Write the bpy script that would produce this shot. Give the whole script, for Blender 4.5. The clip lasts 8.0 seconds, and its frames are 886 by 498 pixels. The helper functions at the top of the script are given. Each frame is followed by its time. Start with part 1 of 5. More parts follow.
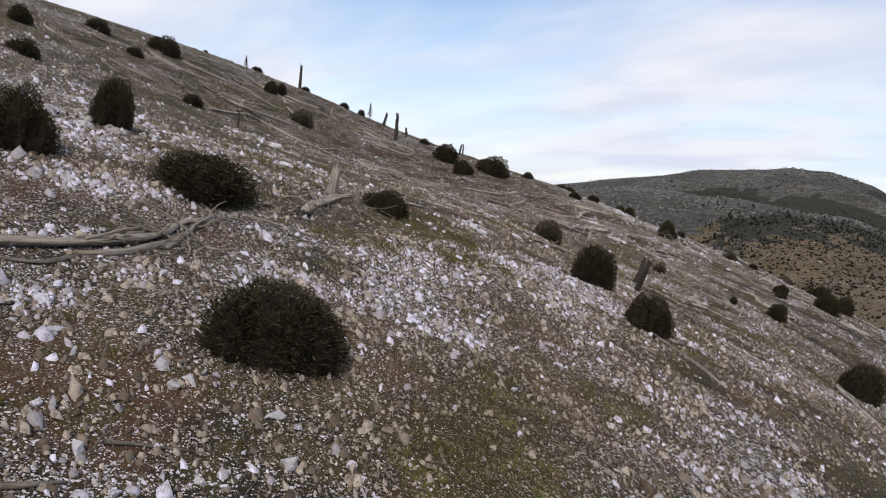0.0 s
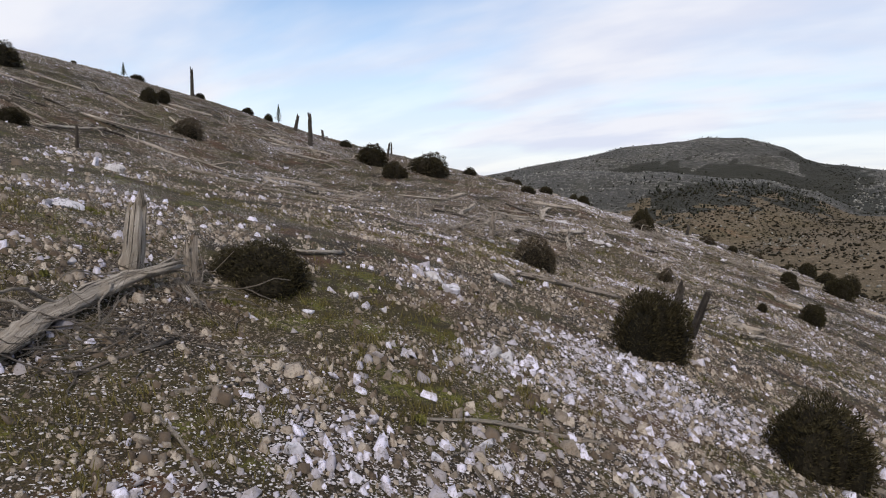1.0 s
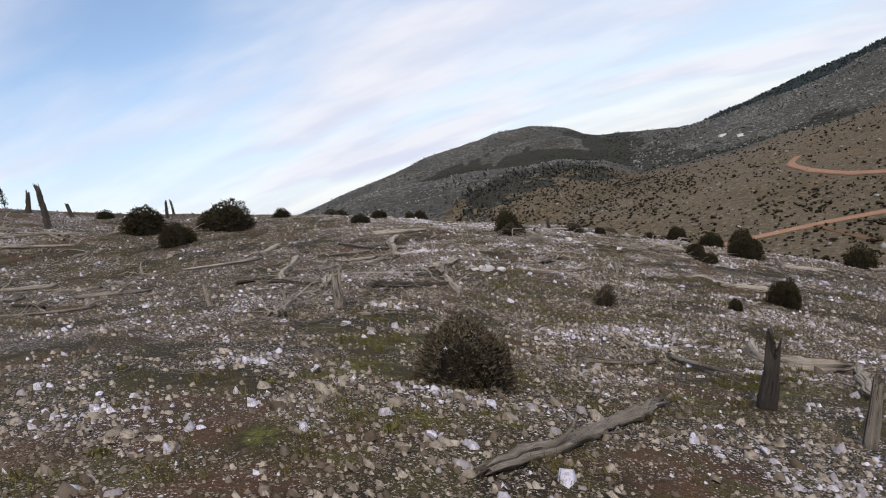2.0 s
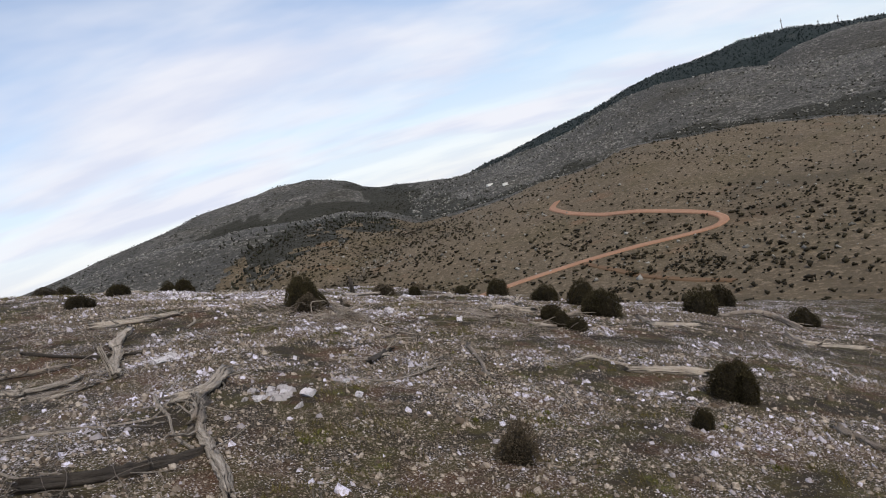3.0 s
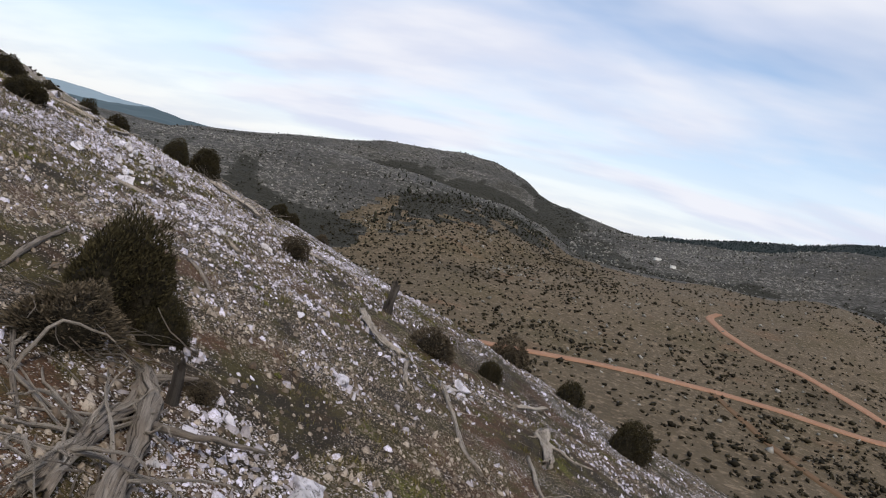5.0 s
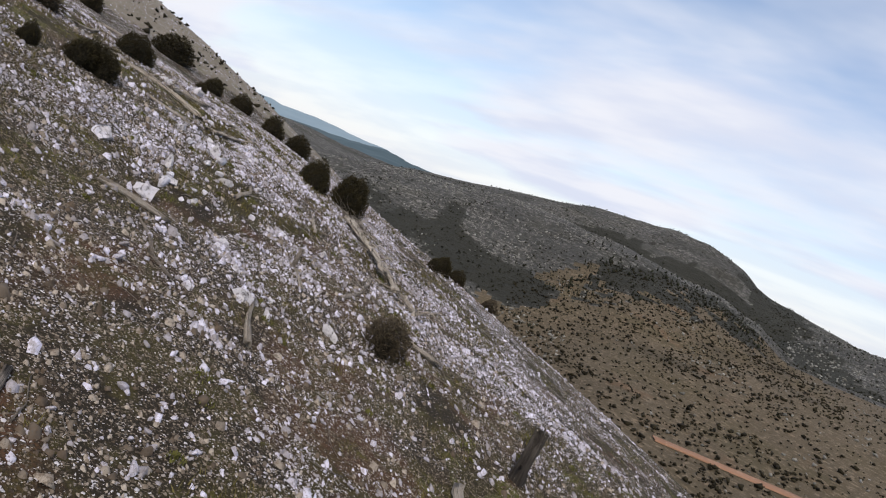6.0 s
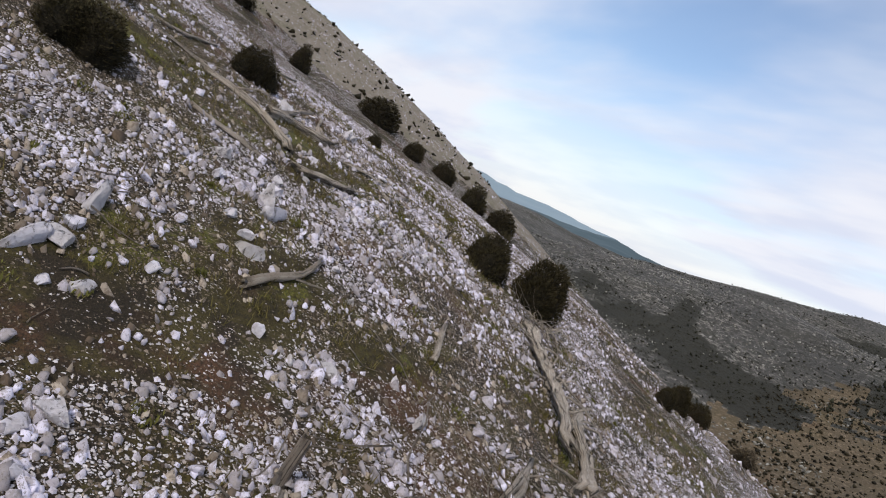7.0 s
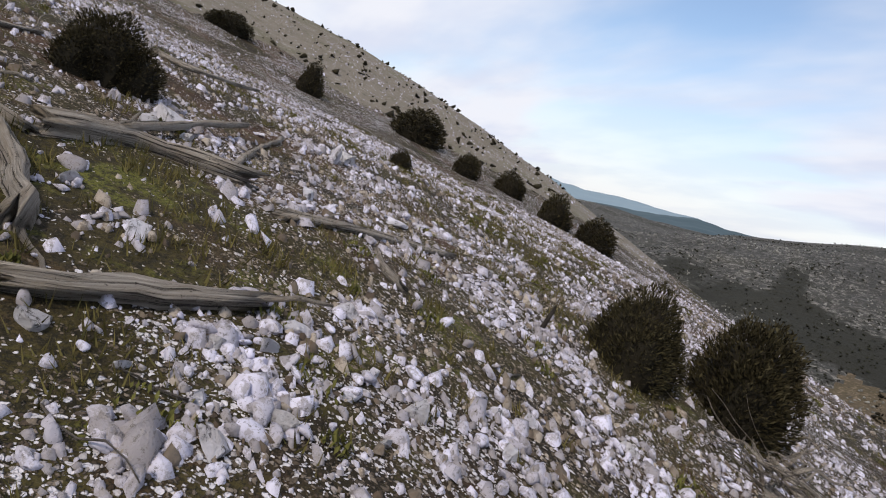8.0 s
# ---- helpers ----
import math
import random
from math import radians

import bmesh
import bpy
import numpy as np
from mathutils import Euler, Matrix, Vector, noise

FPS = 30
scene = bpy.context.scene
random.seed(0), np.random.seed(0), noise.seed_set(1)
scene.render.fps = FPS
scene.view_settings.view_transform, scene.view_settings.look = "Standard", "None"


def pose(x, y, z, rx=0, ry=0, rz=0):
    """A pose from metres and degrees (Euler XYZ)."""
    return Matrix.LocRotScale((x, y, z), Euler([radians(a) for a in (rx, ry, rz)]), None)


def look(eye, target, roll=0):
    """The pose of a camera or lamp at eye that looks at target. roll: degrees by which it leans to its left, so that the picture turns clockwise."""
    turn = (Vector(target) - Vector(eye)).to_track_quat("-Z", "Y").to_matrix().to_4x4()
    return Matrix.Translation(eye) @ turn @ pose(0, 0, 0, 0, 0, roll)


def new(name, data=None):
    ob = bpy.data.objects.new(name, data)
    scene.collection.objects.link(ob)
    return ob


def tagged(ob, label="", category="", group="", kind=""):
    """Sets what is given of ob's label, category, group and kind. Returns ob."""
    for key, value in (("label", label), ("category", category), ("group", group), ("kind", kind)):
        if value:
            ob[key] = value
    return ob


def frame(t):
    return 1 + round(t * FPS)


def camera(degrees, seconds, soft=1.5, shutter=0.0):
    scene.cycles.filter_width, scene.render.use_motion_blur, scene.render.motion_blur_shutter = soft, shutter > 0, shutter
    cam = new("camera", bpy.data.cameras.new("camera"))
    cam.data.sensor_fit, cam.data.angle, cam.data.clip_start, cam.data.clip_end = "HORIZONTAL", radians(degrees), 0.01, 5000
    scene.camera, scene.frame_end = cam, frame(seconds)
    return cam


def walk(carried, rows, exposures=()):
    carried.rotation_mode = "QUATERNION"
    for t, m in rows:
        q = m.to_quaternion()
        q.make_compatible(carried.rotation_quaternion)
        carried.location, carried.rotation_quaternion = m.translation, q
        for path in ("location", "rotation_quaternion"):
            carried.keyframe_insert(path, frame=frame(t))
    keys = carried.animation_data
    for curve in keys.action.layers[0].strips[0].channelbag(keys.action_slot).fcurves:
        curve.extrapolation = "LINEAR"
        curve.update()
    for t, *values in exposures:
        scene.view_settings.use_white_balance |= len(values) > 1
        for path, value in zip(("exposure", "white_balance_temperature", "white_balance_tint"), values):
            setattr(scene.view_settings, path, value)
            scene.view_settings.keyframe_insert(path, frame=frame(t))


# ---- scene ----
cam = camera(68.5, 8.0, soft=1.1)
PATH = [
    (0, (-0.001, -0.0, 0.0), (-6.534, 7.483, -1.155), 5.65),
    (0.5, (-2.976, 3.239, 0.137), (-9.365, 10.844, -1.018), 4.50),
    (1, (-6.149, 6.926, 0.258), (-11.927, 15.009, -0.869), -0.03),
    (1.2, (-7.324, 8.466, 0.362), (-12.787, 16.768, -0.752), -2.12),
    (2.3, (-13.129, 18.782, 0.196), (-15.242, 28.503, -0.818), -17.82),
    (2.5, (-13.71, 20.625, 0.164), (-14.93, 30.5, -0.83), -19.78),
    (3, (-14.446, 24.998, 0.149), (-14.633, 34.945, -0.861), -14.75),
    (3.5, (-14.717, 29.506, -0.102), (-14.889, 39.451, -1.133), -4.43),
    (4, (-14.78, 34.055, -0.347), (-15.082, 43.999, -1.368), 0.15),
    (4.5, (-14.92, 38.856, -0.556), (-15.865, 48.761, -1.554), 6.33),
    (5, (-15.285, 43.651, -0.681), (-17.587, 53.336, -1.626), 14.97),
    (5.2, (-15.529, 45.321, -0.695), (-18.518, 54.818, -1.629), 18.36),
    (6.3, (-18.775, 53.822, -0.425), (-24.763, 61.755, -1.525), 23.54),
    (6.5, (-19.72, 55.314, -0.51), (-26.321, 62.74, -1.643), 24.39),
    (7, (-22.419, 58.279, -0.689), (-30.277, 64.336, -1.938), 25.11),
    (7.5, (-25.541, 60.689, -0.814), (-33.767, 66.223, -2.123), 17.80),
    (8, (-28.836, 62.646, -0.799), (-37.346, 67.711, -2.188), 14.04),
]
walk(cam, [(t, look(eye, target, roll)) for t, eye, target, roll in PATH])

# ---- world and light ----
SUN_EL, SUN_AZ = 48.0, 150.0
world = bpy.data.worlds.new("sky")
scene.world = world
world.use_nodes = True


def make_sky():
    nt = world.node_tree
    nt.nodes.clear()
    n = nt.nodes.new
    out, bg = n("ShaderNodeOutputWorld"), n("ShaderNodeBackground")
    sky = n("ShaderNodeTexSky")
    sky.sky_type, sky.sun_disc = "NISHITA", False
    sky.sun_elevation, sky.sun_rotation = radians(SUN_EL), radians(SUN_AZ)
    sky.air_density, sky.dust_density = 1.0, 0.3
    geo, sep = n("ShaderNodeTexCoord"), n("ShaderNodeSeparateXYZ")
    nt.links.new(geo.outputs["Generated"], sep.inputs[0])
    # cloud sheet: the view direction laid on a flat layer overhead
    zc = n("ShaderNodeMath"); zc.operation = "MAXIMUM"; zc.inputs[1].default_value = 0.0
    nt.links.new(sep.outputs["Z"], zc.inputs[0])
    za = n("ShaderNodeMath"); za.operation = "ADD"; za.inputs[1].default_value = 0.24
    nt.links.new(zc.outputs[0], za.inputs[0])
    div = n("ShaderNodeVectorMath"); div.operation = "DIVIDE"
    comb = n("ShaderNodeCombineXYZ")
    for k in ("X", "Y", "Z"):
        nt.links.new(za.outputs[0], comb.inputs[k])
    nt.links.new(geo.outputs["Generated"], div.inputs[0])
    nt.links.new(comb.outputs[0], div.inputs[1])
    mp = n("ShaderNodeMapping")
    mp.inputs["Rotation"].default_value = (0, 0, radians(14))
    mp.inputs["Scale"].default_value = (0.5, 1.0, 0.0)
    nt.links.new(div.outputs[0], mp.inputs["Vector"])
    ns = n("ShaderNodeTexNoise")
    ns.inputs["Scale"].default_value, ns.inputs["Detail"].default_value = 1.25, 5.0
    ns.inputs["Roughness"].default_value, ns.inputs["Distortion"].default_value = 0.48, 0.25
    nt.links.new(mp.outputs[0], ns.inputs["Vector"])
    ramp = n("ShaderNodeMapRange")
    ramp.interpolation_type = "SMOOTHSTEP"
    ramp.inputs["From Min"].default_value, ramp.inputs["From Max"].default_value = 0.34, 0.62
    ramp.inputs["To Min"].default_value, ramp.inputs["To Max"].default_value = 0.12, 1.0
    nt.links.new(ns.outputs["Fac"], ramp.inputs["Value"])
    # thin haze thickens towards the horizon
    haze = n("ShaderNodeMapRange")
    haze.interpolation_type = "SMOOTHSTEP"
    for key, v in (("From Min", 0.0), ("From Max", 0.30), ("To Min", 0.80), ("To Max", 0.0)):
        haze.inputs[key].default_value = v
    nt.links.new(zc.outputs[0], haze.inputs["Value"])
    cover = n("ShaderNodeMath"); cover.operation = "MAXIMUM"
    nt.links.new(ramp.outputs[0], cover.inputs[0])
    nt.links.new(haze.outputs[0], cover.inputs[1])
    gain = n("ShaderNodeVectorMath"); gain.operation = "MULTIPLY"; gain.inputs[1].default_value = (0.135, 0.145, 0.155)
    nt.links.new(sky.outputs[0], gain.inputs[0])
    mix = n("ShaderNodeMix"); mix.data_type = "RGBA"
    mix.inputs[7].default_value = (0.81, 0.84, 0.945, 1)
    # brighter and greyer bands within the cloud
    bands = n("ShaderNodeTexNoise")
    bands.inputs["Scale"].default_value, bands.inputs["Detail"].default_value = 2.6, 4.0
    nt.links.new(mp.outputs[0], bands.inputs["Vector"])
    step = n("ShaderNodeMapRange")
    step.interpolation_type = "SMOOTHSTEP"
    step.inputs["From Min"].default_value, step.inputs["From Max"].default_value = 0.38, 0.62
    nt.links.new(bands.outputs["Fac"], step.inputs["Value"])
    cloud = n("ShaderNodeMix"); cloud.data_type = "RGBA"
    cloud.inputs[6].default_value, cloud.inputs[7].default_value = (0.73, 0.775, 0.92, 1), (0.88, 0.895, 0.972, 1)
    nt.links.new(step.outputs[0], cloud.inputs[0])
    nt.links.new(cloud.outputs[2], mix.inputs[7])
    nt.links.new(cover.outputs[0], mix.inputs[0])
    nt.links.new(gain.outputs[0], mix.inputs[6])
    nt.links.new(mix.outputs[2], bg.inputs["Color"])
    bg.inputs["Strength"].default_value = 1.0
    nt.links.new(bg.outputs[0], out.inputs[0])


make_sky()
sun = new("sun", bpy.data.lights.new("sun", "SUN"))
sun.data.energy, sun.data.angle, sun.data.color = 2.85, radians(8), (1.0, 0.89, 0.735)
sun.matrix_world = look((0, 0, 0), (-math.sin(radians(SUN_AZ)) * math.cos(radians(SUN_EL)),
                                    -math.cos(radians(SUN_AZ)) * math.cos(radians(SUN_EL)), -math.sin(radians(SUN_EL))))


# ---- materials ----
MAT = {}


class Nodes:
    """A short way to write node materials."""

    def __init__(self, name, rough=0.9):
        self.mat = bpy.data.materials.new(name)
        self.mat.use_nodes = True
        self.tree = self.mat.node_tree
        self.bsdf = self.tree.nodes["Principled BSDF"]
        self.bsdf.inputs["Roughness"].default_value = rough
        self.bsdf.inputs["Specular IOR Level"].default_value = 0.25
        MAT[name] = self.mat

    def put(self, socket, value):
        if isinstance(value, bpy.types.NodeSocket):
            self.tree.links.new(value, socket)
        elif isinstance(value, tuple) and len(value) == 3 and socket.type == "RGBA":
            socket.default_value = (*value, 1)
        else:
            socket.default_value = value

    def where(self):
        return self.tree.nodes.new("ShaderNodeNewGeometry").outputs["Position"]

    def uv(self):
        return self.tree.nodes.new("ShaderNodeTexCoord").outputs["UV"]

    def stretch(self, vec, scale):
        n = self.tree.nodes.new("ShaderNodeMapping")
        self.put(n.inputs["Vector"], vec)
        n.inputs["Scale"].default_value = scale
        return n.outputs[0]

    def noise(self, vec, scale, detail=4.0, rough=0.55, warp=0.0):
        n = self.tree.nodes.new("ShaderNodeTexNoise")
        self.put(n.inputs["Vector"], vec)
        n.inputs["Scale"].default_value, n.inputs["Detail"].default_value = scale, detail
        n.inputs["Roughness"].default_value, n.inputs["Distortion"].default_value = rough, warp
        return n.outputs["Fac"]

    def cells(self, vec, scale, what="Color", feature="F1"):
        n = self.tree.nodes.new("ShaderNodeTexVoronoi")
        n.feature = feature
        self.put(n.inputs["Vector"], vec)
        n.inputs["Scale"].default_value = scale
        return n.outputs[what]

    def ramp(self, value, a, b, lo=0.0, hi=1.0):
        n = self.tree.nodes.new("ShaderNodeMapRange")
        n.interpolation_type = "SMOOTHSTEP"
        self.put(n.inputs["Value"], value)
        for key, v in (("From Min", a), ("From Max", b), ("To Min", lo), ("To Max", hi)):
            n.inputs[key].default_value = v
        return n.outputs[0]

    def sums(self, op, a, b):
        n = self.tree.nodes.new("ShaderNodeMath")
        n.operation = op
        self.put(n.inputs[0], a)
        self.put(n.inputs[1], b)
        return n.outputs[0]

    def mix(self, fac, a, b, blend="MIX"):
        n = self.tree.nodes.new("ShaderNodeMix")
        n.data_type, n.blend_type = "RGBA", blend
        self.put(n.inputs[0], fac)
        self.put(n.inputs[6], a)
        self.put(n.inputs[7], b)
        return n.outputs[2]

    def grey(self, colour):
        n = self.tree.nodes.new("ShaderNodeSeparateColor")
        self.put(n.inputs[0], colour)
        return n.outputs[0]

    def second(self, colour):
        n = self.tree.nodes.new("ShaderNodeSeparateColor")
        self.put(n.inputs[0], colour)
        return n.outputs[1]

    def attribute(self, name):
        n = self.tree.nodes.new("ShaderNodeAttribute")
        n.attribute_name = name
        return n.outputs["Fac"]

    def island(self):
        return self.tree.nodes.new("ShaderNodeNewGeometry").outputs["Random Per Island"]

    def per_object(self):
        return self.tree.nodes.new("ShaderNodeObjectInfo").outputs["Random"]

    def bump(self, height, strength, distance):
        n = self.tree.nodes.new("ShaderNodeBump")
        self.put(n.inputs["Height"], height)
        n.inputs["Strength"].default_value, n.inputs["Distance"].default_value = strength, distance
        self.put(self.bsdf.inputs["Normal"], n.outputs[0])

    def colour(self, value):
        self.put(self.bsdf.inputs["Base Color"], value)


def make_scree():
    """Soil, dry turf and stones; each layer has its cells per metre, scarcity and whether it belongs to the rocky ground."""
    layers = ((48.0, 0.42, False), (25.0, 0.62, False), (24.0, 0.40, True), (11.0, 0.62, True))
    m = Nodes("scree", 0.95)
    rocky = m.attribute("rocky")
    fray = m.noise(m.where(), 6.0, 4, 0.7)
    bare = m.ramp(m.sums("ADD", m.attribute("bare"), m.sums("MULTIPLY", m.sums("SUBTRACT", fray, 0.5), 1.2)), 0.25, 0.75)
    p = m.where()
    soil = m.mix(m.noise(p, 0.9, 6, 0.65), (0.005, 0.004, 0.0028), (0.034, 0.024, 0.015))
    soil = m.mix(m.ramp(m.noise(p, 0.4, 4, 0.6), 0.48, 0.62, 0, 0.8), soil, (0.095, 0.046, 0.025))
    soil = m.mix(m.ramp(m.noise(p, 1.3, 5, 0.65), 0.46, 0.58, 0, 0.85), soil, (0.052, 0.043, 0.012))
    soil = m.mix(m.ramp(m.noise(p, 0.7, 5, 0.65), 0.42, 0.30, 0, 0.8), soil, (0.014, 0.009, 0.006))
    herb = m.mix(m.noise(p, 5.0, 5, 0.7), (0.014, 0.011, 0.0035), (0.072, 0.056, 0.016))
    herb = m.mix(m.ramp(m.noise(p, 1.6, 4, 0.6), 0.50, 0.62, 0, 0.85), herb, (0.108, 0.110, 0.017))
    herb = m.mix(m.ramp(m.noise(p, 1.1, 4, 0.6), 0.46, 0.34, 0, 0.8), herb, (0.060, 0.038, 0.021))
    herb = m.mix(m.ramp(m.noise(p, 11.0, 4, 0.7), 0.48, 0.60, 0, 0.8), herb, (0.012, 0.0095, 0.005))
    green = m.ramp(m.sums("ADD", m.attribute("grass"), m.sums("MULTIPLY", m.noise(p, 2.2, 5, 0.7), 0.55)), 0.50, 0.78)
    base = m.mix(green, soil, herb)
    base = m.mix(m.ramp(m.noise(p, 42.0, 5, 0.8), 0.52, 0.42, 0, 0.8), base, (0.008, 0.0065, 0.0035))
    base = m.mix(m.ramp(m.noise(p, 85.0, 4, 0.8), 0.54, 0.64, 0, 0.42), base, (0.10, 0.082, 0.044))
    # stones of uneven outline: cells on bent coordinates
    bend = m.tree.nodes.new("ShaderNodeTexNoise")
    bend.inputs["Scale"].default_value, bend.inputs["Detail"].default_value = 20.0, 3.0
    m.put(bend.inputs["Vector"], p)
    shift = m.tree.nodes.new("ShaderNodeVectorMath")
    shift.operation = "MULTIPLY_ADD"
    m.put(shift.inputs[0], bend.outputs["Color"])
    shift.inputs[1].default_value = (0.07,) * 3
    m.put(shift.inputs[2], p)
    bent = shift.outputs[0]
    lift = m.noise(p, 14, 4, 0.6)
    for scale, need, is_rocky in layers:
        cell, dist = m.cells(bent, scale), m.cells(bent, scale, "Distance")
        share = m.sums("ADD", m.grey(cell), m.sums("MULTIPLY", m.attribute("pale"), 0.42))
        share = m.sums("SUBTRACT", share, m.sums("ADD", m.sums("MULTIPLY", green, 0.10), m.sums("MULTIPLY", bare, 0.42)))
        stone = m.sums("MULTIPLY", m.ramp(share, need + 0.08, need + 0.12), m.ramp(dist, 0.52, 0.40))
        stone = m.sums("MULTIPLY", stone, rocky if is_rocky else m.sums("SUBTRACT", 1.0, rocky))
        tone = m.mix(m.second(cell), (0.045, 0.031, 0.020), (0.34, 0.28, 0.22))
        white = m.ramp(m.sums("ADD", m.second(cell), m.sums("MULTIPLY", m.attribute("pale"), 0.6)), 0.90, 1.1)
        tone = m.mix(white, tone, (0.58, 0.55, 0.58))
        base = m.mix(stone, base, tone)
        lift = m.sums("ADD", lift, stone)
    m.colour(base)
    m.bump(lift, 1.0, 0.035)


def make_bare_slope():
    m = Nodes("bare_slope", 0.95)
    p = m.where()
    base = m.mix(m.noise(p, 0.6, 7, 0.7), (0.10, 0.085, 0.062), (0.24, 0.21, 0.175))
    base = m.mix(m.ramp(m.noise(p, 0.22, 5, 0.6), 0.5, 0.66, 0, 0.6), base, (0.11, 0.10, 0.055))
    stone = m.ramp(m.noise(p, 2.6, 7, 0.85, 0.4), 0.54, 0.62)
    stone = m.sums("MULTIPLY", stone, m.ramp(m.noise(p, 0.5, 5, 0.65), 0.42, 0.60, 0.2, 0.9))
    base = m.mix(m.ramp(m.noise(p, 1.7, 6, 0.8), 0.44, 0.34, 0, 0.75), base, (0.062, 0.052, 0.036))
    m.colour(m.mix(stone, base, (0.40, 0.385, 0.37)))
    m.bump(m.noise(p, 3.0, 6, 0.7), 0.8, 0.15)


def make_scrub():
    m = Nodes("scrub", 0.95)
    p = m.stretch(m.where(), (1.0, 1.0, 3.0))
    base = m.mix(m.noise(p, 0.05, 7, 0.65), (0.046, 0.035, 0.020), (0.122, 0.095, 0.061))
    base = m.mix(m.ramp(m.noise(p, 0.018, 5, 0.6), 0.50, 0.62, 0, 0.7), base, (0.066, 0.052, 0.026))
    base = m.mix(m.ramp(m.noise(p, 0.030, 5, 0.55, 0.4), 0.58, 0.72, 0, 0.5), base, (0.135, 0.075, 0.040))
    base = m.mix(m.ramp(m.noise(p, 0.45, 6, 0.8), 0.51, 0.61, 0, 0.7), base, (0.225, 0.172, 0.120))
    base = m.mix(m.ramp(m.noise(p, 0.6, 5, 0.75), 0.46, 0.34, 0, 0.7), base, (0.036, 0.027, 0.017))
    base = m.mix(m.ramp(m.noise(p, 0.013, 4, 0.55), 0.44, 0.34, 0, 0.55), base, (0.046, 0.036, 0.022))
    m.colour(base)
    m.bump(m.noise(p, 0.6, 6, 0.7), 0.8, 0.8)


def make_limestone_hill():
    m = Nodes("limestone_hill", 0.95)
    p = m.stretch(m.where(), (1.0, 1.0, 3.5))
    base = m.mix(m.noise(p, 0.010, 8, 0.65), (0.032, 0.0315, 0.030), (0.080, 0.078, 0.073))
    base = m.mix(m.ramp(m.noise(p, 0.022, 5, 0.6), 0.50, 0.66, 0, 0.4), base, (0.064, 0.061, 0.046))
    rock = m.ramp(m.noise(p, 0.20, 8, 0.84, 0.3), 0.51, 0.58)
    base = m.mix(m.sums("MULTIPLY", rock, m.ramp(m.noise(p, 0.013, 4, 0.6), 0.38, 0.60, 0.25, 0.85)), base, (0.27, 0.255, 0.235))
    dark = m.ramp(m.noise(p, 0.14, 6, 0.78), 0.54, 0.60)
    base = m.mix(m.sums("MULTIPLY", dark, 0.8), base, (0.024, 0.025, 0.018))
    gully = m.ramp(m.noise(p, 0.0075, 6, 0.6), 0.55, 0.66)
    base = m.mix(m.sums("MULTIPLY", gully, 0.6), base, (0.032, 0.030, 0.022))
    close = m.mix(m.noise(p, 0.03, 7, 0.7), (0.015, 0.0155, 0.012), (0.040, 0.039, 0.031))
    chink = m.ramp(m.noise(p, 0.32, 8, 0.8, 0.3), 0.56, 0.64)
    close = m.mix(m.sums("MULTIPLY", chink, m.ramp(m.noise(p, 0.02, 5, 0.6), 0.44, 0.60, 0.05, 0.5)), close, (0.14, 0.13, 0.115))
    fray = m.sums("MULTIPLY", m.sums("SUBTRACT", m.noise(p, 0.09, 6, 0.75), 0.5), 1.3)
    base = m.mix(m.ramp(m.sums("ADD", m.attribute("dark"), fray), 0.32, 0.62), base, close)
    m.colour(base)
    m.bump(m.noise(p, 0.05, 8, 0.7), 0.9, 8.0)
    m = Nodes("far_outcrop", 0.95)
    m.colour(m.mix(m.island(), (0.10, 0.096, 0.084), (0.32, 0.31, 0.285)))


def make_forest():
    m = Nodes("forest", 1.0)
    p = m.where()
    m.colour(m.mix(m.ramp(m.noise(p, 0.02, 7, 0.7), 0.55, 0.7, 0, 0.8), (0.014, 0.021, 0.022), (0.04, 0.045, 0.042)))
    m.bump(m.noise(p, 0.08, 5, 0.7), 0.6, 6.0)


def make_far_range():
    # distance haze is put into the blue base colours of both ranges
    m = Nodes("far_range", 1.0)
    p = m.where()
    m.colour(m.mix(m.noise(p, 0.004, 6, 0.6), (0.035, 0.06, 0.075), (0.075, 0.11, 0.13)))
    m = Nodes("hazed_farthest_range", 1.0)
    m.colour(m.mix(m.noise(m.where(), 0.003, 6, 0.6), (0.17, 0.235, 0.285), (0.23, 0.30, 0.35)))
    m = Nodes("track_earth", 0.95)
    m.colour(m.mix(m.noise(m.where(), 0.3, 6, 0.6), (0.075, 0.052, 0.030), (0.15, 0.085, 0.046)))


def make_road():
    m = Nodes("road_earth", 0.95)
    p = m.where()
    base = m.mix(m.noise(p, 0.12, 6, 0.6), (0.20, 0.103, 0.063), (0.30, 0.178, 0.12))
    base = m.mix(m.ramp(m.noise(p, 0.9, 4, 0.6), 0.55, 0.7, 0, 0.5), base, (0.38, 0.28, 0.20))
    m.colour(base)
    m.bump(m.noise(p, 2.0, 4, 0.6), 0.5, 0.1)


def make_stone(name, dark, light, stain):
    m = Nodes(name, 0.85)
    p = m.where()
    tone = m.mix(m.ramp(m.island(), 0.0, 1.0), dark, light)
    tone = m.mix(m.ramp(m.noise(p, 0.55, 4, 0.6), 0.45, 0.65, 0, 0.6), tone, m.mix(0.5, tone, stain))
    tone = m.mix(m.ramp(m.noise(p, 13.0, 6, 0.75), 0.49, 0.58, 0, 0.7), tone, stain)
    tone = m.mix(m.ramp(m.noise(p, 38.0, 5, 0.8), 0.55, 0.62, 0, 0.75), tone, (0.10, 0.088, 0.076))
    m.colour(tone)
    m.bump(m.noise(p, 34, 5, 0.7), 0.8, 0.014)


